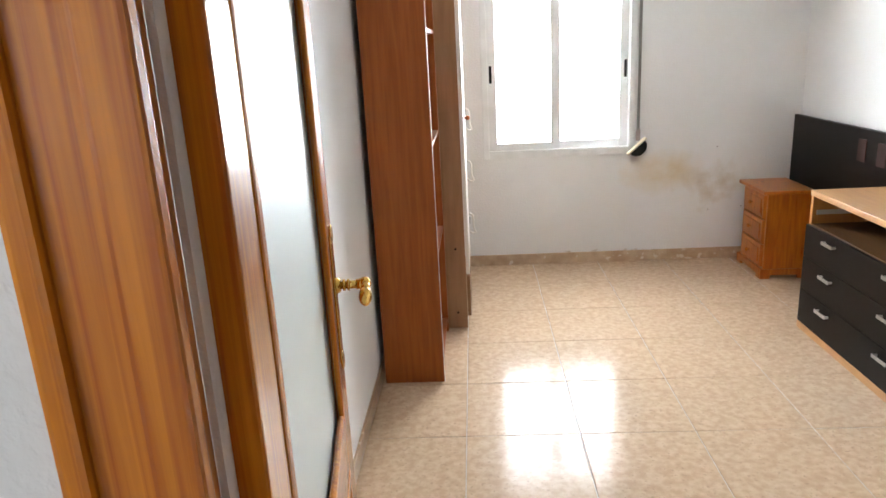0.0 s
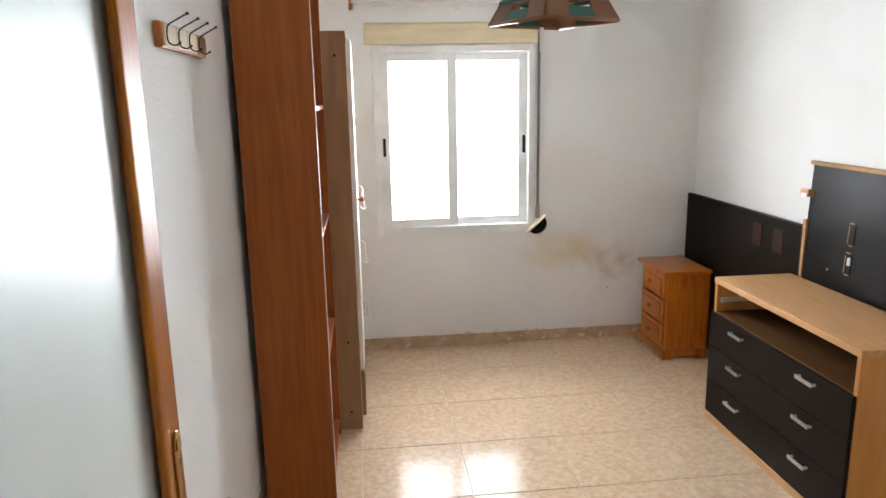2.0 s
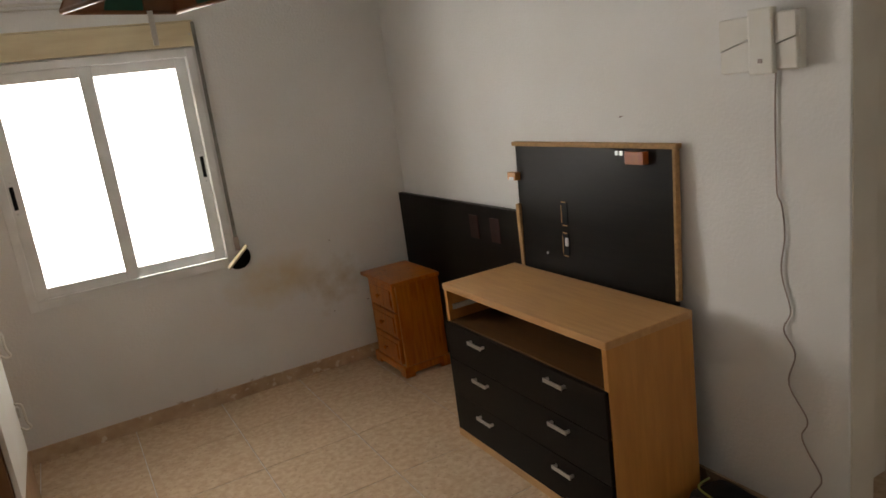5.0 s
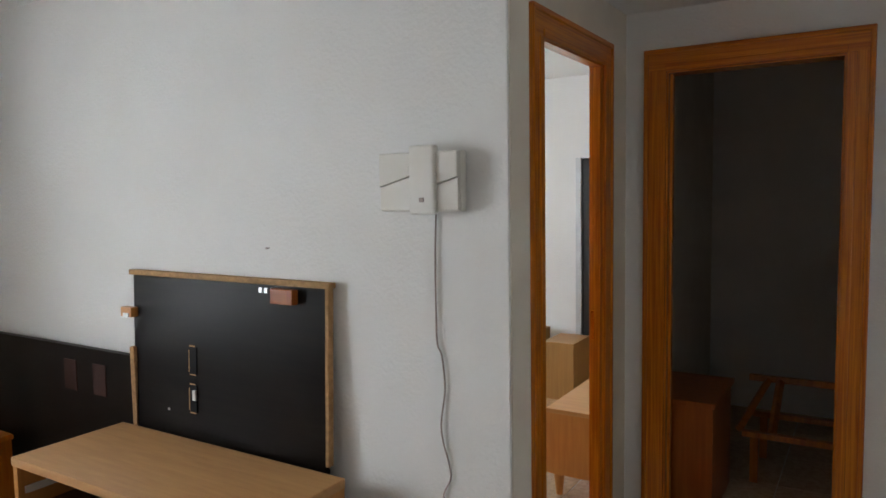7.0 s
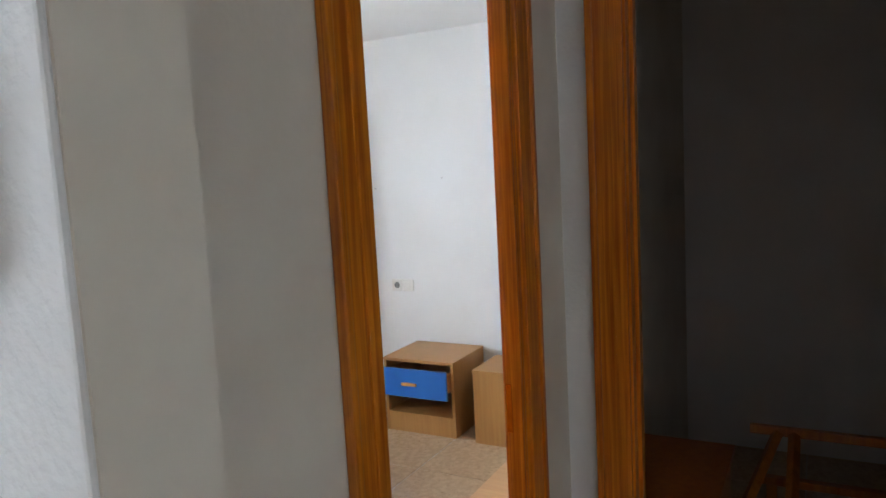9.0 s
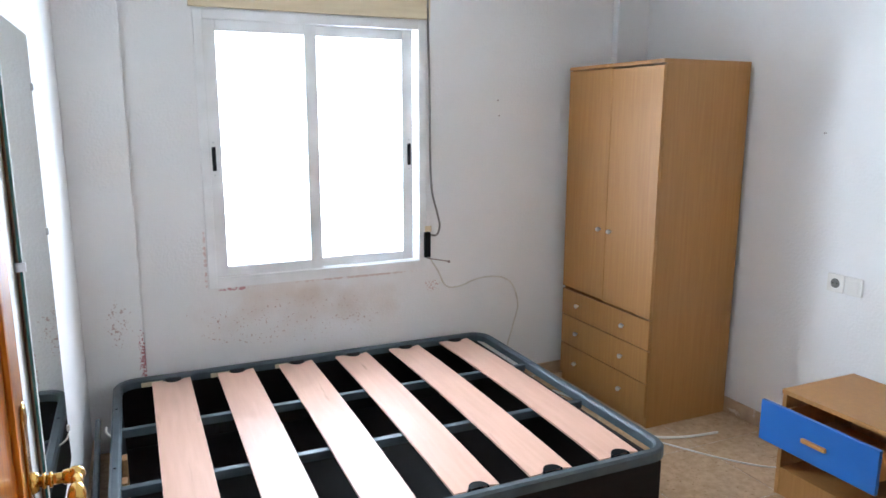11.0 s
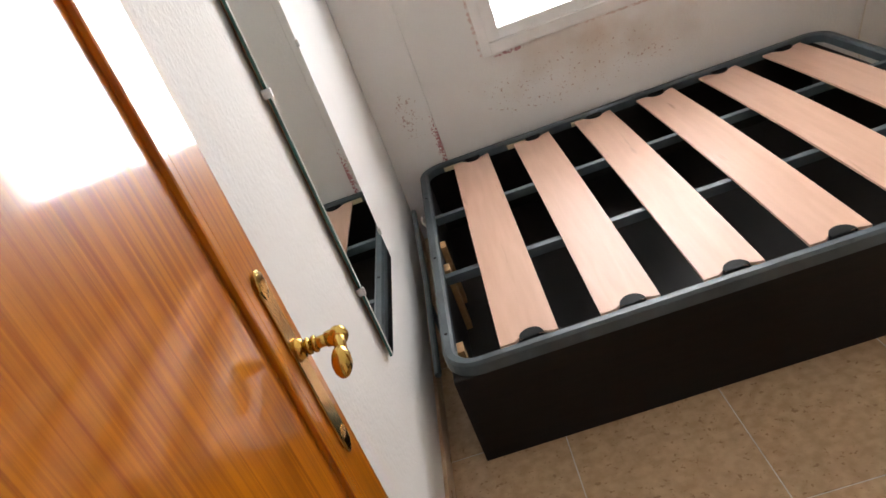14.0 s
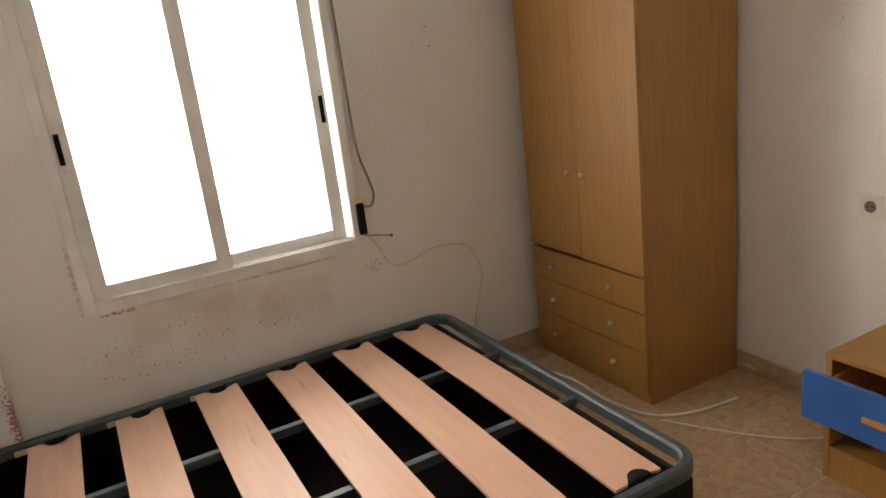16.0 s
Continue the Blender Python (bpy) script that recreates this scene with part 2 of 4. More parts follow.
# ---- building helpers ----
def box(bm, x0, x1, y0, y1, z0, z1, bevel=0.0, turn=None):
    made = bmesh.ops.create_cube(bm, size=1.0)["verts"]
    m = Matrix.LocRotScale(((x0 + x1) / 2, (y0 + y1) / 2, (z0 + z1) / 2), None, (abs(x1 - x0), abs(y1 - y0), abs(z1 - z0)))
    bmesh.ops.transform(bm, matrix=m, verts=made)
    if bevel:
        edges = list({e for v in made for e in v.link_edges})
        made = [v for f in bmesh.ops.bevel(bm, geom=edges, offset=bevel, segments=2, affect="EDGES", profile=0.6)["faces"] for v in f.verts]
        made = list(set(made))
    if turn is not None:
        bmesh.ops.transform(bm, matrix=turn, verts=made)
    return bm


def one(x0, x1, y0, y1, z0, z1, bevel=0.0, turn=None):
    return box(bmesh.new(), x0, x1, y0, y1, z0, z1, bevel, turn)


def rod(bm, a, b, r, r2=None, seg=12):
    a, b = Vector(a), Vector(b)
    q = (b - a).to_track_quat("Z", "Y").to_matrix().to_4x4()
    bmesh.ops.create_cone(bm, cap_ends=True, segments=seg, radius1=r, radius2=r if r2 is None else r2, depth=(b - a).length,
                          matrix=Matrix.Translation((a + b) / 2) @ q)
    return bm


def ball(bm, c, r, squash=(1, 1, 1), seg=14):
    bmesh.ops.create_uvsphere(bm, u_segments=seg, v_segments=8, radius=r, matrix=Matrix.LocRotScale(c, None, squash))
    return bm


def tube(bm, points, r, seg=7):
    """A round cable along a smooth line through the points."""
    pts = [Vector(p) for p in points]
    line = []
    for i in range(len(pts) - 1):
        p0, p1, p2, p3 = pts[max(i - 1, 0)], pts[i], pts[i + 1], pts[min(i + 2, len(pts) - 1)]
        for s in range(6):
            t = s / 6
            line.append(0.5 * (2 * p1 + (p2 - p0) * t + (2 * p0 - 5 * p1 + 4 * p2 - p3) * t * t + (3 * p1 - p0 - 3 * p2 + p3) * t ** 3))
    line.append(pts[-1])
    rings = []
    for i, c in enumerate(line):
        way = (line[min(i + 1, len(line) - 1)] - line[max(i - 1, 0)]).normalized()
        u = way.orthogonal().normalized() if not rings else (last - last.dot(way) * way).normalized()
        last = u
        v = way.cross(u)
        rings.append([bm.verts.new(c + r * (math.cos(k * math.tau / seg) * u + math.sin(k * math.tau / seg) * v)) for k in range(seg)])
    for a, b in zip(rings, rings[1:]):
        for k in range(seg):
            bm.faces.new((a[k], a[(k + 1) % seg], b[(k + 1) % seg], b[k]))
    bm.faces.new(rings[0][::-1]), bm.faces.new(rings[-1])
    return bm


def thing(name, at, label, category, group="", kind=""):
    ob = new(name)
    ob.location = at
    ob.empty_display_size = 0.1
    return tagged(ob, label, category, group, kind)


def root(ob):
    while ob.parent:
        ob = ob.parent
    return ob


def part(name, bm, mat, parent, label="", smooth=False, kind=""):
    bm.transform(Matrix.Translation(-Vector(root(parent).location)))
    bmesh.ops.recalc_face_normals(bm, faces=bm.faces)
    me = bpy.data.meshes.new(name)
    bm.to_mesh(me)
    bm.free()
    me.materials.append(mat)
    if smooth:
        me.polygons.foreach_set("use_smooth", [True] * len(me.polygons))
    ob = new(name, me)
    ob.parent = parent
    return tagged(ob, label, kind=kind)


def solid(name, bm, mat, label, category, kind="structure", smooth=False):
    """A thing or piece of the setting that is one mesh in world places."""
    bmesh.ops.recalc_face_normals(bm, faces=bm.faces)
    me = bpy.data.meshes.new(name)
    bm.to_mesh(me)
    bm.free()
    me.materials.append(mat)
    if smooth:
        me.polygons.foreach_set("use_smooth", [True] * len(me.polygons))
    return tagged(new(name, me), label, category, kind=kind)


# ---- setting: first room, hall, second room, dark room ----
AX1, AY = 2.60, 4.70              # first room: east face, window face
BX0, BX1, BY = 3.18, 6.20, 5.35   # second room
DB = (2.150, 2.190)               # wall of the second room's door
CX = 4.178                        # wall of the dark room's door
HA, HB = 2.30, 2.40               # ceilings


def wall_with_hole(x0, x1, y0, y1, z1, a, b, c, d, along="x"):
    bm = bmesh.new()
    if along == "x":
        box(bm, x0, a, y0, y1, 0, z1), box(bm, b, x1, y0, y1, 0, z1)
        if c > 0:
            box(bm, a, b, y0, y1, 0, c)
        box(bm, a, b, y0, y1, d, z1)
    else:
        box(bm, x0, x1, y0, a, 0, z1), box(bm, x0, x1, b, y1, 0, z1), box(bm, x0, x1, a, b, d, z1)
    return bm


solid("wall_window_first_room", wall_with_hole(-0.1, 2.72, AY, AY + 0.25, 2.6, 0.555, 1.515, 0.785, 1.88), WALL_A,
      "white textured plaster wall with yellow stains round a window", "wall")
solid("wall_west", one(-0.1, 0, 0.43, AY, 0, 2.6), WALL, "white textured plaster wall", "wall")
solid("wall_partition", one(AX1, AX1 + 0.12, 1.966, AY, 0, 2.6, 0.004), WALL, "white textured plaster wall ending in an open corner", "wall")
solid("wall_end_face", one(AX1 + 0.006, AX1 + 0.119, 1.9625, 1.9658, 0, 2.299), SMOOTH, "smooth cream plaster end of a wall", "wall")
solid("wall_entrance", wall_with_hole(-1.0, CX, 0.385, 0.47, 2.6, 0.2725, 1.06, 0, 2.06), WALL, "white plaster wall with an open doorway", "wall")
solid("wall_door_second_room", wall_with_hole(AX1 + 0.12, BX1 + 0.1, DB[0], DB[1], 2.6, 3.21, 3.866, 0, 2.05), SMOOTH,
      "smooth cream plaster wall with a doorway", "wall")
solid("wall_door_dark_room", wall_with_hole(CX, CX + 0.1, -1.3, DB[0], 2.6, 1.275, 1.985, 0, 2.05, "y"), WALL, "white plaster wall with a doorway", "wall")
solid("wall_window_second_room", wall_with_hole(BX0 - 0.1, BX1 + 0.1, BY, BY + 0.25, 2.7, 3.75, 4.82, 0.77, 1.965), WALL_B,
      "white plaster wall with pitted patches under a window", "wall")
solid("wall_mirror_side", one(BX0 - 0.1, BX0, DB[1], BY, 0, 2.7), WALL, "white textured plaster wall", "wall")
solid("wall_east", one(BX1, BX1 + 0.1, -1.3, BY, 0, 2.7), WALL, "white textured plaster wall", "wall")
solid("wall_pier_west", one(BX0, 3.428, BY - 0.048, BY, 0, 2.6, 0.006), PIER_B, "plaster pier with reddish pitted edge", "wall")
solid("wall_pier_east", one(5.985, BX1, BY - 0.05, BY, 0, 2.6, 0.006), WALL, "white plaster pier in the corner", "wall")
solid("wall_south", one(-1.0, BX1 + 0.1, -1.4, -1.3, 0, 2.7), WALL, "plain white plaster wall", "wall")
solid("wall_hall_west", wall_with_hole(-1.1, -1.0, -1.4, 0.43, 2.7, -1.1, -0.4, 0, 2.1, "y"), WALL, "plain white plaster wall", "wall")
bm = one(-1.1, AX1 + 0.12, -1.4, AY + 0.25, HA, HA + 0.12)
box(bm, AX1 + 0.12, CX + 0.1, -1.4, DB[0], HA, HA + 0.12)
solid("ceiling_first_room", bm, CEIL, "white painted ceiling", "ceiling")
bm = one(BX0 - 0.1, BX1 + 0.1, DB[1], BY + 0.25, HB, HB + 0.12)
box(bm, CX + 0.1, BX1 + 0.1, -1.4, DB[1], HB, HB + 0.12)
solid("ceiling_second_room", bm, CEIL, "white painted ceiling", "ceiling")


def skirting(x0, x1, y0, y1, face):
    """Low tile skirting against a wall; face: the side that looks into the room."""
    t = 0.012
    if face == "+x":
        b = one(x0, x0 + t, y0, y1, 0, 0.075, 0.003)
    elif face == "-x":
        b = one(x0 - t, x0, y0, y1, 0, 0.075, 0.003)
    elif face == "-y":
        b = one(x0, x1, y0 - t, y0, 0, 0.075, 0.003)
    else:
        b = one(x0, x1, y0, y0 + t, 0, 0.075, 0.003)
    return solid("baseboard", b, SKIRT, "beige ceramic skirting along the wall", "skirting")


skirting(0.014, AX1 - 0.014, AY, AY, "-y")
skirting(0, 0, 0.48, AY, "+x")
skirting(AX1, 0, 1.97, AY, "-x")
skirting(3.445, 5.97, BY, BY, "-y")
skirting(BX0, 0, DB[1] + 0.02, BY - 0.05, "+x")
skirting(BX1, 0, DB[1] + 0.02, BY - 0.06, "-x")
skirting(1.15, CX - 0.015, 0.47, 0.47, "+y")


# ---- doors ----
def door_frame(name, x0, x1, y0, y1, top, along, label, width=0.092, one_side=False, t=0.022, lip=0.012):
    """Jambs that line an opening and moulded casings on both faces. x0..x1 is the opening along its wall, y0..y1 the wall's thickness."""
    LEVEL = PINE_H if along == "x" else PINE_Y

    def lay(b):
        if along == "y":
            b.transform(Matrix(((0, 1, 0, 0), (1, 0, 0, 0), (0, 0, 1, 0), (0, 0, 0, 1))))
        return b
    at = ((x0 + x1) / 2, (y0 + y1) / 2, 0) if along == "x" else ((y0 + y1) / 2, (x0 + x1) / 2, 0)
    ob = thing(name, at, label, "door frame", kind="structure")
    part("jamb", lay(one(x0, x0 + t, y0 - 0.002, y1 + 0.002, 0, top)), PINE, ob)
    part("jamb", lay(one(x1 - t, x1, y0 - 0.002, y1 + 0.002, 0, top)), PINE, ob)
    part("head", lay(one(x0 + t, x1 - t, y0 - 0.002, y1 + 0.002, top - t, top)), LEVEL, ob)
    mid = (y0 + y1) / 2
    part("stop", lay(one(x0 + t, x0 + t + 0.004, mid - 0.02, mid + 0.015, 0, top - t, 0.002)), PINE, ob)
    part("stop", lay(one(x1 - t - 0.012, x1 - t, mid - 0.02, mid + 0.015, 0, top - t, 0.002)), PINE, ob)
    for y, s in ((y0, -1),) if one_side else ((y0, -1), (y1, 1)):
        for a, b in ((x0 + lip, x0 + lip - width), (x1 - 0.012, x1 - 0.012 + width)):
            bm = bmesh.new()
            lo, hi = min(a, b), max(a, b)
            box(bm, lo, hi, min(y, y + s * 0.012), max(y, y + s * 0.012), 0, top + width - 0.012, 0.003)
            way = 1 if b > a else -1
            e, g = b - way * 0.018, b + way * 0.002
            box(bm, min(g, e), max(g, e), min(y, y + s * 0.02), max(y, y + s * 0.02), 0, top + width - 0.013, 0.005)
            f, g = a + (b - a) * 0.35, a - way * 0.003
            box(bm, min(g, f), max(g, f), min(y, y + s * 0.016), max(y, y + s * 0.016), 0, top - 0.012, 0.004)
            part("casing", lay(bm), PINE, ob)
        bm = bmesh.new()
        box(bm, x0 + lip - width, x1 - 0.012 + width, min(y, y + s * 0.0125), max(y, y + s * 0.0125), top - 0.012, top + width - 0.012, 0.003)
        box(bm, x0 + lip - width - 0.0025, x1 - 0.012 + width + 0.0025, min(y, y + s * 0.0205), max(y, y + s * 0.0205), top + width - 0.03, top + width - 0.010, 0.005)
        box(bm, x0 + lip - 0.001, x1 - 0.011, min(y, y + s * 0.0165), max(y, y + s * 0.0165), top - 0.015, top + 0.014, 0.004)
        part("top_casing", lay(bm), LEVEL, ob)
    return ob


door_frame("door_frame", 0.272, 1.065, 0.385, 0.450, 2.06, "x", "varnished orange pine frame of an open doorway", 0.084, True, 0.010, 0.035)
fb = door_frame("door_frame", 3.21, 3.866, DB[0], DB[1], 2.05, "x", "varnished orange pine frame of the second bedroom")
part("strike_plate", one(3.8285, 3.8315, 2.176, 2.189, 0.90, 1.02), BRASS, fb, "dark brass strike plate")
door_frame("door_frame", 1.275, 1.985, CX, CX + 0.1, 2.05, "y", "varnished orange pine frame of a dark room")
rough = one(0.2825, 0.2885, 0.4525, 0.470, 0, 2.06)
solid("trim", rough, WALL, "rough plaster edge beside the door frame", "trim")


def door_leaf(name, hinge, angle, width, glazed, label, G, grip):
    """A pine door leaf; built from its hinge along +x, thickness along y, then turned."""
    m = pose(hinge[0], hinge[1], 0, 0, 0, angle)
    ob = thing(name, (hinge[0], hinge[1], 0), label, "door")
    H, T, S = 2.02, 0.035, 0.095

    def put(nm, b, mat, lab="", parent=None, smooth=False):
        b.transform(m)
        return part(nm, b, mat, parent or ob, lab, smooth)
    put("hinge_stile", one(0, G, -T / 2, T / 2, 0.008, H, 0.003), PINE)
    put("lock_stile", one(width - S, width, -T / 2, T / 2, 0.008, H, 0.003), PINE)
    rails = ((0.008, 0.19), (0.74, 0.84), (H - 0.12, H))
    for a, b in rails:
        put("rail", one(G, width - S, -T / 2, T / 2, a, b, 0.003), PINE_Y)
    lo, hi = (0.84, H - 0.12)
    if glazed:
        g = put("glass_pane", one(G + 0.001, width - S - 0.001, -0.003, 0.003, lo, hi), FROST, "milky frosted glass pane")
        g.visible_shadow = False
    else:
        put("upper_panel", one(G, width - S, -0.012, 0.012, lo, hi), PINE)
    put("lower_panel", one(G, width - S, -0.008, 0.008, 0.19, 0.74), PINE)
    put("raised_field", one(G + 0.045, width - S - 0.045, -0.0155, 0.0155, 0.235, 0.695, 0.006), PINE)
    for s in (-1, 1):
        for z0, z1 in ((lo, hi), (0.19, 0.74)):
            bm = bmesh.new()
            y0, y1 = sorted((s * 0.0085, s * 0.0195))
            w = 0.024
            box(bm, G, G + w, y0, y1, z0, z1, 0.005), box(bm, width - S - w, width - S, y0, y1, z0, z1, 0.005)
            box(bm, G + w, width - S - w, y0, y1, z0, z0 + w, 0.005), box(bm, G + w, width - S - w, y0, y1, z1 - w, z1, 0.005)
            put("bead", bm, PINE)
        # brass handle set: long plate, rose, lever with a drop grip
        x, z = width - 0.05, grip
        y0, y1 = sorted((s * T / 2, s * (T / 2 + 0.004)))
        bm = one(x - 0.019, x + 0.019, y0, y1, z - 0.145, z + 0.095, 0.0018)
        ball(bm, (x, s * (T / 2 + 0.003), z + 0.095), 0.019, (1, 0.2, 1)), ball(bm, (x, s * (T / 2 + 0.003), z - 0.145), 0.019, (1, 0.2, 1))
        plate = put("handle_plate", bm, BRASS, "polished brass door plate", smooth=False)
        bm = rod(bmesh.new(), (x, s * T / 2, z), (x, s * (T / 2 + 0.012), z), 0.017, 0.012, 16)
        rod(bm, (x, s * (T / 2 + 0.01), z), (x, s * (T / 2 + 0.055), z), 0.0075)
        ball(bm, (x, s * (T / 2 + 0.055), z), 0.0125)
        for d in (0.016, 0.024):
            rod(bm, (x, s * (T / 2 + d), z), (x, s * (T / 2 + d + 0.004), z), 0.0105, seg=14)
        rod(bm, (x, s * (T / 2 + 0.04), z), (x, s * (T / 2 + 0.056), z), 0.0095, 0.0115, 14)
        tube(bm, [(x, s * (T / 2 + 0.055), z), (x - 0.014, s * (T / 2 + 0.057), z), (x - 0.026, s * (T / 2 + 0.057), z - 0.004)], 0.0075, 10)
        bmesh.ops.create_uvsphere(bm, u_segments=16, v_segments=10, radius=0.0125,
                                  matrix=Matrix.LocRotScale((x - 0.040, s * (T / 2 + 0.056), z - 0.010), Matrix.Rotation(radians(-20), 3, "Y"), (1.75, 0.95, 1.1)))
        put("lever", bm, BRASS, "polished brass lever", plate, True)
    for z in (0.25, 1.0, 1.8):
        put("hinge", rod(bmesh.new(), (-0.006, -T / 2 - 0.004, z - 0.045), (-0.006, -T / 2 - 0.004, z + 0.045), 0.006), BRASS, "brass hinge", smooth=True)
    return ob


door_leaf("door", (0.2945, 0.4745), 97.4, 0.765, True, "open orange pine door with frosted glass pane", 0.082, 1.085)
door_leaf("door", (3.286, 2.275), 92.5, 0.735, False, "open glossy orange pine panelled door", 0.145, 1.05)


# ---- windows ----
def window(name, x0, x1, z0, z1, y, label, shift, gap=-0.003):
    ob = thing(name, ((x0 + x1) / 2, y, z0), label, "window", kind="structure")
    f = 0.04
    yo = y - 0.012
    bm = bmesh.new()
    for a in ((x0, x0 + f, z0, z1), (x1 - f, x1, z0, z1)):
        box(bm, a[0], a[1], yo, y + 0.07, a[2], a[3], 0.003)
    box(bm, x0 + f, x1 - f, yo, y + 0.07, z0, z0 + f, 0.003), box(bm, x0 + f, x1 - f, yo, y + 0.07, z1 - f, z1, 0.003)
    frame_ob = part("window_frame", bm, ALU, ob)
    part("track", one(x0 + f, x1 - f, yo - 0.004, yo + 0.02, z0 + f, z0 + f + 0.012, 0.002), ALU, frame_ob)
    mid = (x0 + x1) / 2 + shift
    w = 0.058
    for a, b, yy in ((x0 + f - 0.003, mid + 0.026, y + 0.004), (mid - 0.026, x1 - f - gap, y + 0.036)):
        bm = bmesh.new()
        za, zb = z0 + f + 0.007, z1 - f + 0.004
        box(bm, a, a + w, yy, yy + 0.028, za, zb, 0.003), box(bm, b - w, b, yy, yy + 0.028, za, zb, 0.003)
        box(bm, a + w, b - w, yy, yy + 0.028, za, za + w * 0.9, 0.003), box(bm, a + w, b - w, yy, yy + 0.028, zb - w * 0.9, zb, 0.003)
        sash = part("sash", bm, ALU, ob)
        g = part("pane", one(a + w - 0.003, b - w + 0.003, yy + 0.011, yy + 0.016, za + w * 0.9 - 0.003, zb - w * 0.9 + 0.003), GLASS, sash)
        g.visible_shadow = False
        hx = a + 0.022 if yy < y + 0.02 else b - 0.022
        zm = (za + zb) / 2 - 0.03
        lk = one(hx - 0.009, hx + 0.009, yy - 0.004, yy - 0.0005, zm - 0.055, zm + 0.055, 0.001)
        latch = part("latch", lk, CAP, sash, "black recessed latch")
        for dz in (-0.075, 0.075):
            part("screw", rod(bmesh.new(), (hx, yy - 0.003, zm + dz), (hx, yy - 0.0003, zm + dz), 0.004, seg=8), NICKEL, sash)
    part("window_sill", one(x0 - 0.01, x1 + 0.01, y + 0.07, y + 0.30, z0 - 0.03, z0 + 0.004), SMOOTH, ob)
    return ob


window("window_1", 0.535, 1.53, 0.745, 1.895, AY, "white aluminium sliding window with two panes", -0.015)
window("window_2", 3.725, 4.835, 0.715, 1.98, BY, "white aluminium sliding window left slightly open", -0.028, 0.016)


def shutter_box(x0, x1, z0, z1, y, label):
    ob = thing("shutter_box", ((x0 + x1) / 2, y, z0), label, "shutter box")
    part("front_board", one(x0, x1, y - 0.022, y - 0.001, z0, z1, 0.003), BOXC, ob)
    part("edge_strip", one(x0 - 0.004, x1 + 0.004, y - 0.026, y - 0.0005, z1 + 0.0005, z1 + 0.008, 0.002), BOXC, ob)
    for x in (x0 + 0.02, x1 - 0.02):
        part("screw", rod(bmesh.new(), (x, y - 0.024, (z0 + z1) / 2), (x, y - 0.0225, (z0 + z1) / 2), 0.004, seg=8), NICKEL, ob)
    return ob


shutter_box(0.497, 1.545, 1.903, 2.02, AY, "cream wooden roller shutter box above a window")
shutter_box(3.71, 4.855, 1.99, 2.12, BY, "cream wooden roller shutter box above a window")

# street side: pale house front across the street and the ground
bm = one(-12, 18, 14.0, 14.4, -3, 9)
solid("backdrop", bm, FACADE, "pale sunlit rendered house front across the street", "backdrop")
solid("ground", one(-60, 60, 6.2, 90, -3.2, -3.0), GROUT, "pale street paving far below", "ground")
sun = bpy.data.lights.new("sun", "SUN")
sun.energy, sun.angle, sun.color = 4.0, radians(0.5), (1, 0.96, 0.9)
new("sun", sun).matrix_world = look((0, 0, 20), (3, 12, 0))


# ---- first room ----
def bookcase():
    x0, x1, y0, y1, h, t = 0.028, 0.30, 2.945, 3.56, 2.03, 0.018
    ob = thing("bookcase", ((x0 + x1) / 2, (y0 + y1) / 2, 0), "tall cherry laminate bookcase with empty open shelves", "bookcase")
    part("side_panel", one(x0, x1, y0, y0 + t, 0, h, 0.0012), CHERRY, ob)
    part("side_panel", one(x0, x1, y1 - t, y1, 0, h, 0.0012), CHERRY, ob)
    part("back_panel", one(x0, x0 + 0.005, y0 + t, y1 - t, 0.06, h - t), BACKING, ob)
    part("top", one(x0, x1, y0 + t, y1 - t, h - t, h, 0.0012), CHERRY, ob)
    part("plinth", one(x1 - 0.03, x1 - 0.012, y0 + t, y1 - t, 0, 0.06), CHERRY, ob)
    for z in (0.06, 0.575, 1.07, 1.55):
        part("shelf", one(x0 + 0.005, x1 - 0.004, y0 + t, y1 - t, z, z + t, 0.0012), CHERRY, ob)
    part("edge_strip", one(x1, x1 + 0.0012, y0, y0 + t, 0.0, h), WHITE, ob, "pale worn front edging")


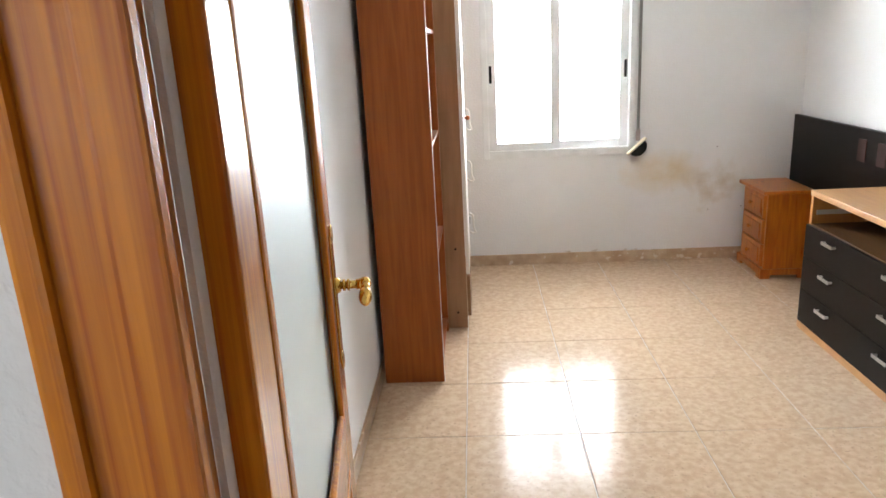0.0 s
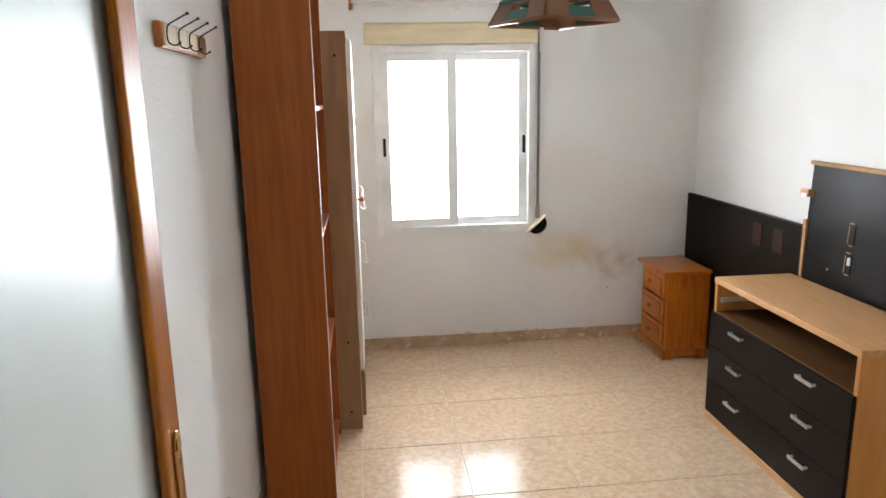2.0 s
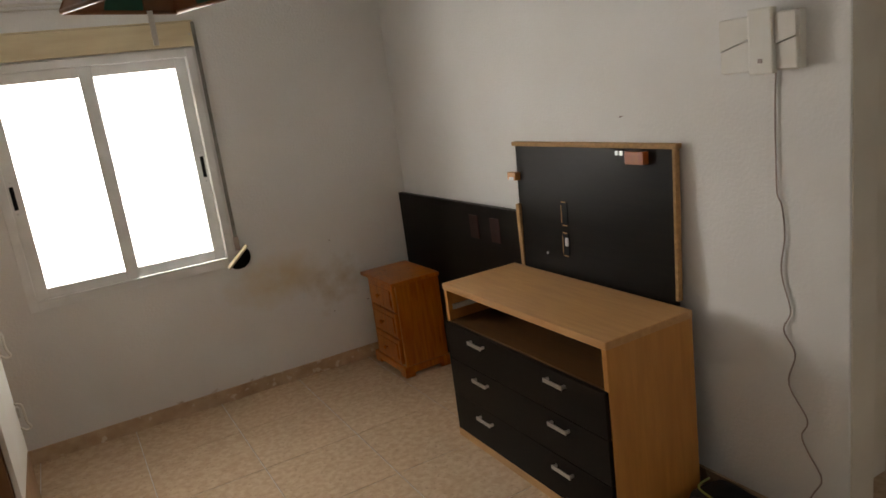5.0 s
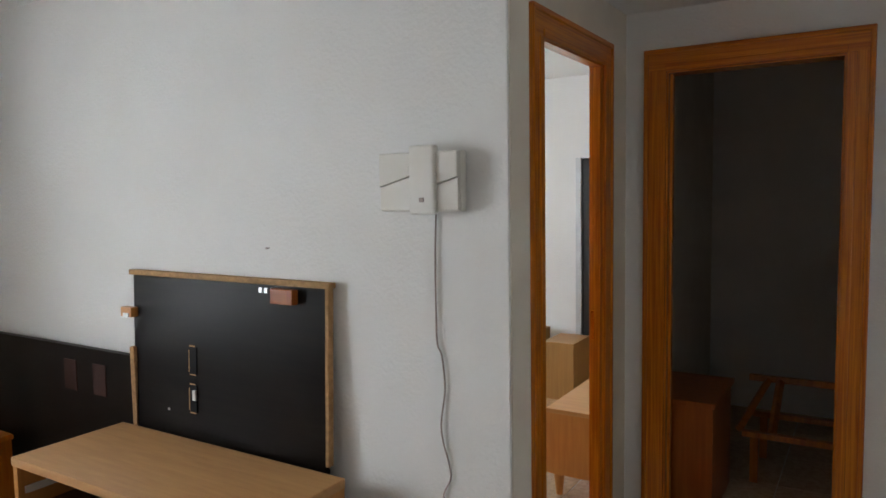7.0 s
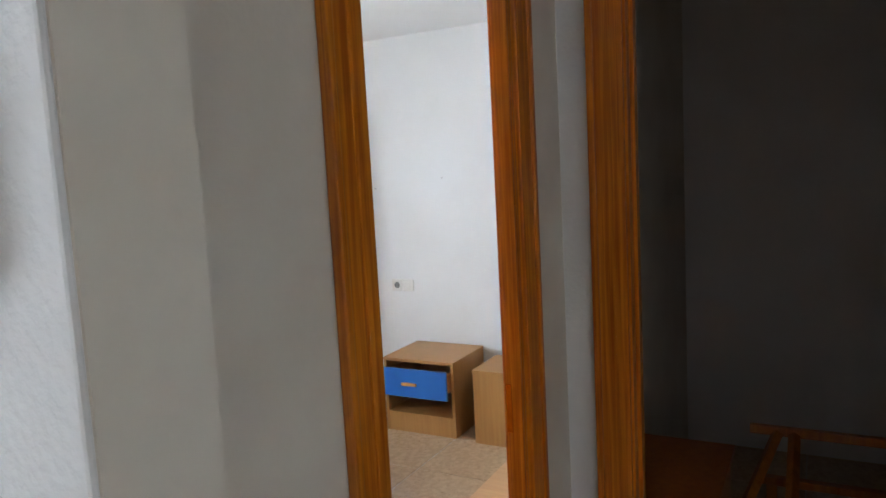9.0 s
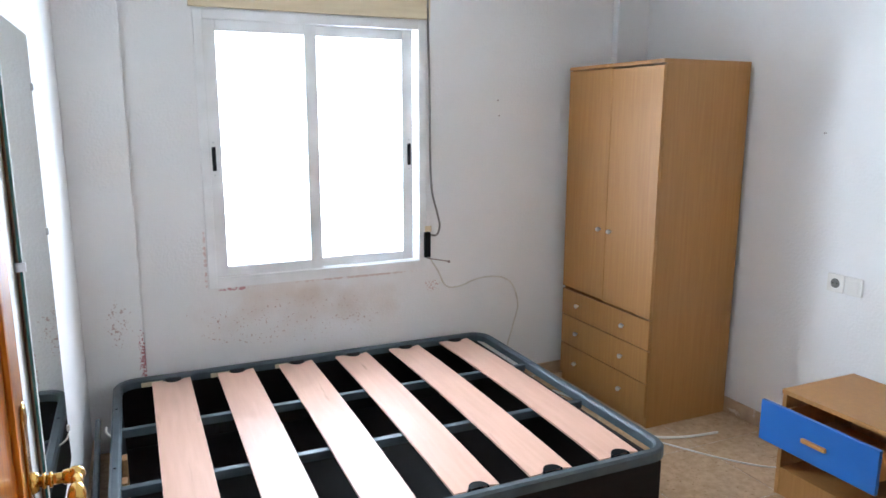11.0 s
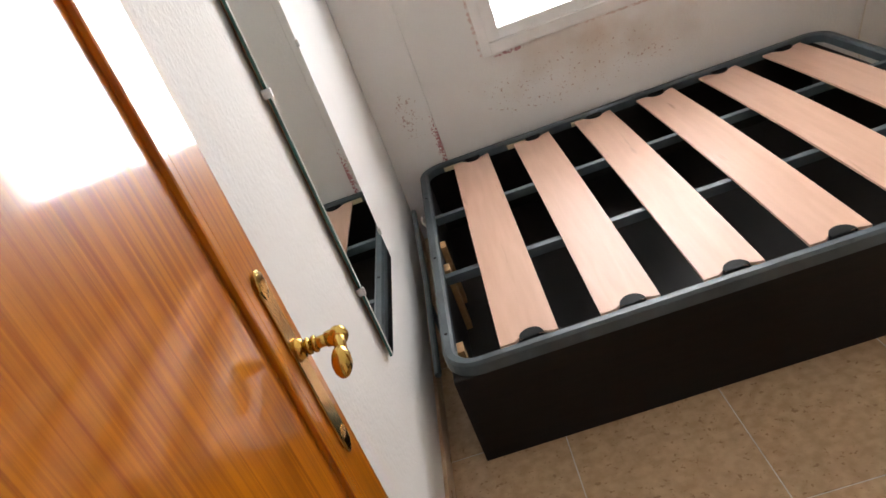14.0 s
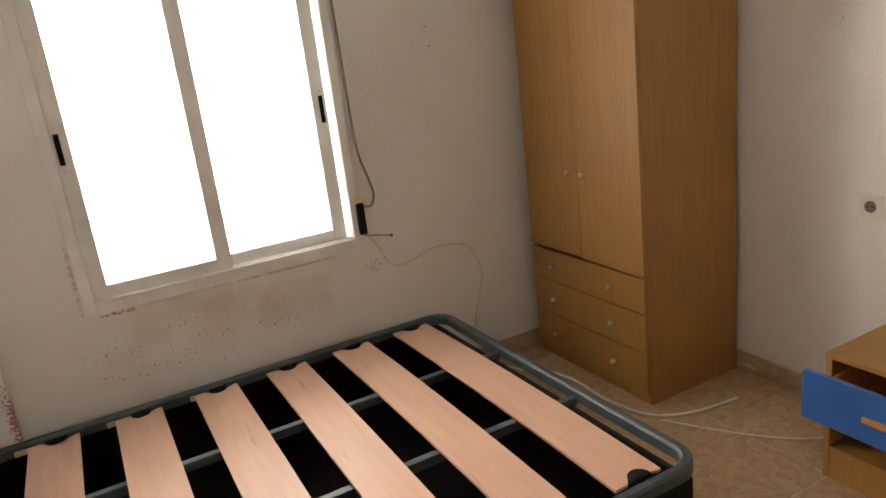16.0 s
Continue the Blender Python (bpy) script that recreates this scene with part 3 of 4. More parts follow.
def cupboard():
    x0, x1, y0, y1, h = 0.03, 0.405, 3.585, 4.13, 1.885
    ob = thing("cupboard", ((x0 + x1) / 2, (y0 + y1) / 2, 0), "narrow brown cupboard with a pale door beside a bookcase", "cupboard")
    part("side_panel", one(x0, x1, y0, y0 + 0.018, 0, h, 0.0015), BACKING, ob)
    part("side_panel", one(x0, x1 - 0.02, y1 - 0.018, y1, 0, h, 0.0015), BACKING, ob)
    part("top", one(x0, x1, y0 + 0.018, y1 - 0.018, h - 0.018, h), BACKING, ob)
    part("back_panel", one(x0, x0 + 0.005, y0 + 0.018, y1 - 0.018, 0.05, h - 0.018), BACKING, ob)
    part("bottom", one(x0 + 0.005, x1 - 0.02, y0 + 0.018, y1 - 0.018, 0.06, 0.078), BACKING, ob)
    d = part("door", one(x1 + 0.003, x1 + 0.021, y0 + 0.02, y1 + 0.01, 0.30, h - 0.03, 0.003), PLASTIC, ob, "pale cream door")
    part("knob", ball(rod(bmesh.new(), (x1 + 0.021, y0 + 0.07, 1.13), (x1 + 0.038, y0 + 0.07, 1.13), 0.005), (x1 + 0.042, y0 + 0.07, 1.13), 0.012), CHERRY, d, "brown wooden knob", True)
    part("drawer_front", one(x1 + 0.003, x1 + 0.021, y0 + 0.02, y1 + 0.01, 0.06, 0.29, 0.003), BACKING, ob)
    for z in (0.40, 0.72, 1.02):
        bm = tube(bmesh.new(), [(x1 + 0.022, y1 - 0.02, z + 0.12), (x1 + 0.045, y1 - 0.012, z + 0.10), (x1 + 0.048, y1 - 0.01, z + 0.03), (x1 + 0.058, y1 - 0.008, z), (x1 + 0.04, y1 - 0.01, z - 0.008), (x1 + 0.022, y1 - 0.015, z + 0.01)], 0.005)
        part("hook", bm, PLASTIC, d, "white plastic hook", True)
    for z in (0.45, 1.45):
        part("hinge", one(x1 + 0.022, x1 + 0.032, y1 - 0.01, y1 + 0.02, z, z + 0.045, 0.002), NICKEL, d)
    for z in (0.09, 0.45, 1.78):
        part("screw", rod(bmesh.new(), (x1 - 0.05, y0 - 0.002, z), (x1 - 0.05, y0, z), 0.006, seg=10), CAP, ob)


bookcase()
cupboard()


def coat_rack():
    ob = thing("coat_rack", (0.0, 2.33, 1.72), "small wooden coat rack with metal hooks on the wall", "coat rack")
    part("board", one(0.001, 0.020, 2.085, 2.545, 1.716, 1.776, 0.005), HONEY, ob, "dark brown backing board")
    for i in range(4):
        y = 2.096 + i * 0.110
        part("plaque", one(0.0205, 0.025, y, y + 0.107, 1.721, 1.771, 0.002), AMBER if i == 3 else BOXC, ob, "pale wooden plaque" if i < 3 else "amber wooden plaque")
        hy = y + 0.012
        bm = tube(bmesh.new(), [(0.026, hy, 1.735), (0.027, hy, 1.756), (0.032, hy, 1.768), (0.052, hy + 0.006, 1.781), (0.072, hy + 0.012, 1.793)], 0.0019)
        tube(bm, [(0.026, hy, 1.750), (0.027, hy, 1.735), (0.031, hy, 1.726), (0.042, hy + 0.004, 1.722), (0.052, hy + 0.008, 1.727)], 0.0019)
        ball(bm, (0.073, hy + 0.012, 1.7935), 0.0038, seg=8), ball(bm, (0.052, hy + 0.008, 1.728), 0.0034, seg=8)
        part("hook", bm, IRON, ob, "thin metal double hook", True)


coat_rack()


def curtain_rod():
    ob = thing("curtain_rod", (0.85, 4.66, 2.14), "thin white curtain rod on brackets above a window", "curtain rod")
    part("rod", rod(bmesh.new(), (0.42, 4.655, 2.142), (1.62, 4.655, 2.136), 0.007), PLASTIC, ob, smooth=True)
    part("rod", rod(bmesh.new(), (0.55, 4.665, 2.118), (1.5, 4.665, 2.118), 0.004), PLASTIC, ob, smooth=True)
    for x in (0.425, 1.05, 1.615):
        bm = one(x - 0.012, x + 0.012, 4.685, 4.699, 2.10, 2.16, 0.002)
        box(bm, x - 0.005, x + 0.005, 4.645, 4.69, 2.13, 2.15, 0.002)
        part("bracket", bm, PLASTIC if x > 0.5 else HONEY, ob)


curtain_rod()


def shade_lamp():
    cx, cy, z0, z1, a, b = 1.035, 2.47, 1.80, 1.99, 0.133, 0.05
    ob = thing("ceiling_lamp", (cx, cy, z1), "hanging lantern lamp of brown and green panels", "ceiling lamp")
    turn = pose(cx, cy, 0, 0, 0, 24)
    for k in range(4):
        q = turn @ pose(0, 0, 0, 0, 0, 90 * k)
        for j, (l, r) in enumerate(((-1, -0.36), (-0.34, 0.34), (0.36, 1))):
            for lo, hi, mat in ((0.0, 0.17 if j == 1 else 0.34, GREEN if j == 1 else TAN), (0.35, 1.0, TAN if j != 1 else AMBER)):
                def at(u, v):
                    s = a + (b - a) * v
                    return Vector((u * s, -s, z0 + (z1 - z0) * v))
                bm = bmesh.new()
                ring = [at(l, lo), at(r, lo), at(r, hi), at(l, hi)]
                n = (ring[1] - ring[0]).cross(ring[3] - ring[0]).normalized() * 0.004
                if j == 1 and lo > 0:
                    # panel with a round opening
                    c = sum(ring, Vector()) / 4
                    rad = 0.034
                    ux = (ring[1] - ring[0]).normalized()
                    uy = n.normalized().cross(ux)
                    steps = 24
                    outer, inner = [], []
                    per = [ring[0], ring[1], ring[2], ring[3]]
                    for i in range(steps):
                        f = i / steps * 4
                        e, g = int(f), f - int(f)
                        p = per[e].lerp(per[(e + 1) % 4], g)
                        w = (p - c).normalized()
                        outer.append(p), inner.append(c + w * rad)
                    vs = [[bm.verts.new(p + o) for p in outer] for o in (n, -n)] + [[bm.verts.new(p + o) for p in inner] for o in (n, -n)]
                    for i in range(steps):
                        i2 = (i + 1) % steps
                        bm.faces.new((vs[0][i], vs[0][i2], vs[2][i2], vs[2][i]))
                        bm.faces.new((vs[1][i2], vs[1][i], vs[3][i], vs[3][i2]))
                        bm.faces.new((vs[2][i], vs[2][i2], vs[3][i2], vs[3][i]))
                        bm.faces.new((vs[0][i2], vs[0][i], vs[1][i], vs[1][i2]))
                else:
                    vs = [bm.verts.new(p + n) for p in ring] + [bm.verts.new(p - n) for p in ring]
                    for f in ((0, 1, 2, 3), (7, 6, 5, 4), (0, 4, 5, 1), (1, 5, 6, 2), (2, 6, 7, 3), (3, 7, 4, 0)):
                        bm.faces.new([vs[i] for i in f])
                bm.transform(q)
                part("panel", bm, mat, ob)
        bm = rod(bmesh.new(), (-a, -a, z0), (-b, -b, z1), 0.006, seg=8)
        rod(bm, (-a, -a, z0), (a, -a, z0), 0.006, seg=8)
        bm.transform(q)
        part("rib", bm, AMBER, ob, "brown wooden rib", True)
        bm = one(-a * 0.78, a * 0.78, -a * 0.86 - 0.006, -a * 0.86 + 0.006, z0 + 0.054, z0 + 0.066, 0.002)
        bm.transform(q)
        part("crossbar", bm, GREEN, ob, "teal painted crossbar")
        for u, tone in ((-0.45, RED), (0.5, LIME)):
            bm = ball(bmesh.new(), (u * a * 0.6, -a * 0.88 - 0.006, z0 + 0.076), 0.011, (1, 0.5, 1.2), 10)
            bm.transform(q)
            part("ornament", bm, tone, ob, "small painted ornament", True)
    part("cap", one(cx - 0.05, cx + 0.05, cy - 0.05, cy + 0.05, z1, z1 + 0.012, 0.003, None), AMBER, ob)
    part("cord", rod(bmesh.new(), (cx, cy, z1), (cx, cy, HA), 0.004), WHITECORD, ob, smooth=True)
    part("ceiling_rose", rod(bmesh.new(), (cx, cy, HA - 0.03), (cx, cy, HA), 0.045, 0.055, 20), PLASTIC, ob, smooth=False)
    bulb = ball(rod(bmesh.new(), (cx, cy, z1 - 0.06), (cx, cy, z1), 0.018), (cx, cy, z1 - 0.10), 0.035, (1, 1, 1.3))
    part("bulb", bulb, PLASTIC, ob, "unlit white bulb", True)
    part("pull_strip", one(1.03, 1.042, 2.60, 2.602, 1.725, 1.80), PLASTIC, ob, "pale hanging strip")


shade_lamp()


def shutter_strap(x, y, z0, z1, loose):
    ob = thing("shutter_strap", (x, y, z0), "grey woven roller shutter strap with a winder box" if not loose else "loose grey shutter strap with an open winder", "shutter strap")
    if not loose:
        part("strap", one(x - 0.009, x + 0.009, y - 0.028, y - 0.025, z0 + 0.03, z1), STRAP, ob)
        q = pose(x - 0.01, y - 0.055, z0 - 0.035, 0, -42, 0)
        bm = ball(bmesh.new(), (0, 0, 0), 0.066, (1.0, 0.45, 0.95), 20)
        bmesh.ops.bisect_plane(bm, geom=bm.verts[:] + bm.edges[:] + bm.faces[:], plane_co=(0, 0, 0), plane_no=(0, 0, 1), clear_outer=True)
        bmesh.ops.holes_fill(bm, edges=bm.edges)
        bm.transform(q)
        part("winder_box", bm, CAP, ob, "dark rounded winder hanging loose", True)
        bm = one(-0.078, 0.078, -0.024, 0.024, 0.001, 0.012, 0.003)
        bm.transform(q)
        part("cover_plate", bm, BOXC, ob, "yellowed cover plate")
        bm = one(x - 0.014, x + 0.014, y - 0.034, y - 0.022, z0 + 0.0, z0 + 0.075, 0.003)
        part("strap_guide", bm, CORDM, ob, "grey strap guide")
    else:
        bm = bmesh.new()
        tube(bm, [(x + 0.005, y - 0.02, z1), (x + 0.012, y - 0.025, z1 - 0.5), (x + 0.018, y - 0.03, z0 + 0.40), (x + 0.05, y - 0.035, z0 + 0.24),
                  (x + 0.065, y - 0.035, z0 + 0.17), (x + 0.05, y - 0.03, z0 + 0.12), (x + 0.015, y - 0.02, z0 + 0.12)], 0.0055)
        part("strap", bm, STRAP, ob, smooth=True)
        part("winder_box", one(x - 0.016, x + 0.016, y - 0.03, y - 0.001, z0, z0 + 0.135, 0.003), CAP, ob, "dark open winder")
        part("cover_plate", one(x - 0.018, x + 0.018, y - 0.034, y - 0.0305, z0 + 0.14, z0 + 0.17, 0.001), BOXC, ob)
        part("lever", rod(bmesh.new(), (x, y - 0.02, z0 - 0.005), (x + 0.12, y - 0.03, z0 - 0.03), 0.003), CORDM, ob, smooth=True)
        part("lever_tip", ball(bmesh.new(), (x + 0.122, y - 0.03, z0 - 0.031), 0.008), CORDM, ob, smooth=True)


shutter_strap(1.548, AY, 0.83, 2.02, False)
shutter_strap(4.835, BY, 0.78, 2.11, True)


def bedside_pine():
    x0, x1, y0, y1, h = 2.235, 2.50, 4.225, 4.60, 0.555
    ob = thing("nightstand", ((x0 + x1) / 2, (y0 + y1) / 2, 0), "small honey pine nightstand with three drawers", "nightstand")
    part("side_panel", one(x0, x1, y0, y0 + 0.02, 0.05, h - 0.022, 0.002), HONEY, ob)
    part("side_panel", one(x0, x1, y1 - 0.02, y1, 0.05, h - 0.022, 0.002), HONEY, ob)
    part("back_panel", one(x1 - 0.006, x1, y0 + 0.02, y1 - 0.02, 0.06, h - 0.022), HONEY, ob)
    part("top", one(x0 - 0.035, x1, y0 - 0.022, y1 + 0.022, h - 0.022, h, 0.006), HONEY, ob)
    for ya, yb in ((y0 - 0.016, y0 + 0.004), (y1 - 0.004, y1 + 0.016)):
        bm = one(x0 - 0.022, x1, ya, yb, 0.022, 0.062, 0.006)
        box(bm, x0 - 0.022, x0 + 0.04, ya, yb, 0.0, 0.03, 0.004), box(bm, x1 - 0.06, x1, ya, yb, 0.0, 0.03, 0.004)
        part("plinth", bm, HONEY, ob)
    bm = one(x0 - 0.022, x0 - 0.002, y0 + 0.0045, y1 - 0.0045, 0.022, 0.062, 0.006)
    box(bm, x0 - 0.022, x0 - 0.002, y0 + 0.0045, y0 + 0.055, 0.0, 0.03, 0.004), box(bm, x0 - 0.022, x0 - 0.002, y1 - 0.055, y1 - 0.0045, 0.0, 0.03, 0.004)
    part("plinth", bm, HONEY, ob)
    for i in range(3):
        z = 0.068 + i * 0.155
        d = part("drawer", one(x0 - 0.014, x0 + 0.006, y0 + 0.028, y1 - 0.028, z, z + 0.142, 0.006), HONEY, ob)
        part("raised_field", one(x0 - 0.021, x0 - 0.0135, y0 + 0.055, y1 - 0.055, z + 0.025, z + 0.117, 0.003), HONEY, d)
        c = ((y0 + y1) / 2, z + 0.071)
        part("knob", ball(rod(bmesh.new(), (x0 - 0.021, *c), (x0 - 0.034, *c), 0.006), (x0 - 0.038, *c), 0.013, (0.8, 1, 1)), HONEY, d, "round pine knob", True)


bedside_pine()


def headboard():
    ob = thing("headboard", (2.56, 4.1, 0), "low dark wenge headboard leaning on the wall", "headboard")
    part("panel", one(2.552, 2.578, 3.46, 4.69, 0.02, 0.955, 0.002), WENGE, ob)
    part("foot", one(2.545, 2.58, 3.6, 3.66, 0.0, 0.03), WENGE, ob)
    part("foot", one(2.545, 2.58, 4.5, 4.56, 0.0, 0.03), WENGE, ob)
    part("edge_strip", one(2.545, 2.58, 3.436, 3.459, 0.02, 0.99, 0.002), CHIP, ob, "raw pale wood end edge")
    for y in (3.66, 3.85):
        part("patch", one(2.5485, 2.5518, y - 0.04, y + 0.04, 0.78, 0.90, 0.001), BROWN, ob, "square brown inset")


headboard()


def chest():
    x0, x1, y0, y1, h = 2.13, 2.515, 2.45, 3.47, 0.72
    ob = thing("chest_of_drawers", ((x0 + x1) / 2, (y0 + y1) / 2, 0), "beech chest with dark drawer fronts and an open shelf", "chest")
    part("top", one(x0 - 0.004, x1, y0 - 0.003, y1 + 0.003, h - 0.028, h, 0.003), BEECH_Y, ob)
    part("side_panel", one(x0, x1, y0, y0 + 0.022, 0, h - 0.028, 0.0015), BEECH, ob)
    part("side_panel", one(x0, x1, y1 - 0.022, y1, 0, h - 0.028, 0.0015), BEECH, ob)
    # back and shelf get the recess shade through their colour
    part("back_panel", one(x1 - 0.006, x1 - 0.001, y0 + 0.022, y1 - 0.022, 0.04, h - 0.028), INNER_SHADE, ob)
    part("shelf", one(x0 + 0.004, x1 - 0.006, y0 + 0.022, y1 - 0.022, 0.535, 0.553), INNER_SHADE, ob)
    part("plinth", one(x0 - 0.016, x0 - 0.001, y0 + 0.002, y1 - 0.002, 0, 0.036, 0.0015), BEECH_Y, ob, "pale beech plinth strip")
    part("runner", one(x0 + 0.02, x1 - 0.05, y1 - 0.03, y1 - 0.0225, 0.60, 0.622), PLASTIC, ob, "white drawer runner")
    part("runner", one(x0 + 0.02, x1 - 0.05, y0 + 0.0225, y0 + 0.03, 0.60, 0.622), PLASTIC, ob, "white drawer runner")
    zs = (0.038, 0.215, 0.385, 0.552)
    for i in range(3):
        d = part("drawer", one(x0 - 0.016, x0 + 0.002, y0 + 0.004, y1 - 0.004, zs[i], zs[i + 1] - 0.004, 0.0012), WENGE, ob, "dark wenge drawer front")
        zc = (zs[i] + zs[i + 1]) / 2 + 0.04
        for y in (y0 + 0.25, y1 - 0.26):
            bm = one(x0 - 0.038, x0 - 0.034, y - 0.052, y + 0.052, zc - 0.008, zc + 0.008, 0.0015)
            box(bm, x0 - 0.034, x0 - 0.016, y - 0.05, y - 0.042, zc - 0.005, zc + 0.005), box(bm, x0 - 0.034, x0 - 0.016, y + 0.042, y + 0.05, zc - 0.005, zc + 0.005)
            part("handle", bm, NICKEL, d, "flat brushed metal handle")


chest()


def bed_board():
    """A detached bed-end panel leaning against the wall behind the chest."""
    ob = thing("leaning_panel", (2.55, 3.04, 0), "dark bed end panel leaning on the wall behind a chest", "panel")
    lean = pose(2.522, 0, 0, 0, 2.2, 0)
    z1 = 1.25

    def put(nm, b, mat, lab="", par=None):
        b.transform(lean)
        return part(nm, b, mat, par or ob, lab)
    p = put("panel", one(0, 0.022, 2.550, 3.450, 0.0, z1, 0.0015), WENGE)
    put("edge_strip", one(-0.006, 0.026, 2.530, 3.470, z1, z1 + 0.018, 0.003), CHIP, "raw worn top edge")
    put("edge_strip", one(-0.002, 0.022, 2.536, 2.549, 0.72, z1 - 0.0, 0.003), CHIP, "raw worn side edge")
    put("block", one(-0.028, -0.0005, 2.655, 2.745, z1 - 0.054, z1 - 0.008, 0.003), CHERRY, "red-brown wooden block", p)
    put("block", one(-0.03, -0.0005, 3.425, 3.485, z1 - 0.15, z1 - 0.115, 0.003), BEECH, "pale wooden block", p)
    for y in (2.752, 2.778, 2.802):
        put("bracket", one(-0.006, -0.0005, y, y + 0.014, z1 - 0.026, z1 - 0.010, 0.001), NICKEL, "bright metal bracket", p)
    put("bracket", one(-0.034, -0.0305, 3.435, 3.468, z1 - 0.15, z1 - 0.135, 0.001), NICKEL, "bright metal bracket", p)
    for z in (0.93, 0.80):
        put("slot_plate", one(-0.004, -0.0004, 3.112, 3.146, z, z + 0.09, 0.001), CAP, "black slotted plate", p)
        put("slot_lip", one(-0.0055, -0.0042, 3.114, 3.144, z - 0.006, z - 0.0015, 0.001), CHIP, "torn pale lip of a slot", p)
        put("slot_lip", one(-0.0055, -0.0042, 3.1465, 3.150, z + 0.004, z + 0.08, 0.001), CHIP, "torn pale lip of a slot", p)
        put("slot_lip", one(-0.0055, -0.0042, 3.118, 3.146, z + 0.091, z + 0.096, 0.001), CHIP, "torn pale lip of a slot", p)
    put("catch", one(-0.012, -0.0045, 3.110, 3.126, 0.84, 0.875, 0.002), NICKEL, "small metal catch", p)
    bm = rod(bmesh.new(), (-0.003, 3.260, 0.79), (0, 3.260, 0.79), 0.005, seg=8)
    put("screw", bm, NICKEL, "", p)


bed_board()


def door_chime():
    x = AX1
    ob = thing("door_chime", (x, 2.24, 1.55), "white plastic door chime box on the wall", "door chime")
    part("back_box", one(x - 0.03, x - 0.001, 2.086, 2.334, 1.475, 1.632, 0.004), PLASTIC, ob)
    part("middle_cover", one(x - 0.055, x - 0.0305, 2.152, 2.230, 1.468, 1.648, 0.006), PLASTIC, ob)
    for a, b in ((2.2305, 2.332), (2.088, 2.1515)):
        for z0, z1, d in ((1.478, 1.5535, 0.042), (1.5555, 1.630, 0.046)):
            bm = one(x - d, x - 0.0305, a, b, z0, z1, 0.003)
            for v in bm.verts:
                if abs(v.co.z - 1.5545) < 0.01:
                    v.co.z += (v.co.y - (a + b) / 2) * -0.28
            part("grille_cover", bm, PLASTIC, ob)
    part("button", one(x - 0.0575, x - 0.0552, 2.183, 2.197, 1.50, 1.512, 0.0006), CORDM, ob, "small grey mark")
    w = x - 0.006
    bm = tube(bmesh.new(), [(w, 2.177, 1.47), (w, 2.182, 1.35), (w, 2.182, 1.20), (w, 2.180, 1.12), (w, 2.166, 1.085), (w, 2.158, 0.995), (w, 2.171, 0.905), (w, 2.166, 0.85), (w, 2.143, 0.76),
                            (w, 2.167, 0.695), (w, 2.130, 0.625), (w, 2.153, 0.52), (w, 2.093, 0.42), (w, 2.112, 0.36), (w, 2.092, 0.31), (w, 2.048, 0.235), (w, 2.082, 0.157), (w - 0.03, 2.10, 0.05), (w - 0.05, 2.11, 0.006)], 0.0026)
    part("cord", bm, CORDM, ob, "thin wavy grey brown cord", True)


door_chime()


def bag():
    ob = thing("bag", (2.50, 2.30, 0), "black nylon bag with lime piping on the floor", "bag")
    bm = one(2.40, 2.57, 2.17, 2.42, 0, 0.10, 0.04)
    bmesh.ops.subdivide_edges(bm, edges=bm.edges, cuts=2, use_grid_fill=True)
    for v in bm.verts:
        v.co += 0.012 * noise.noise_vector(v.co * 14)
        v.co.z = max(v.co.z, 0)
    part("body", bm, BAG, ob, smooth=True)
    part("piping", tube(bmesh.new(), [(2.402, 2.20, 0.085), (2.42, 2.30, 0.105), (2.45, 2.40, 0.10), (2.53, 2.425, 0.09)], 0.004), LIME, ob, "lime green piping", True)


bag()

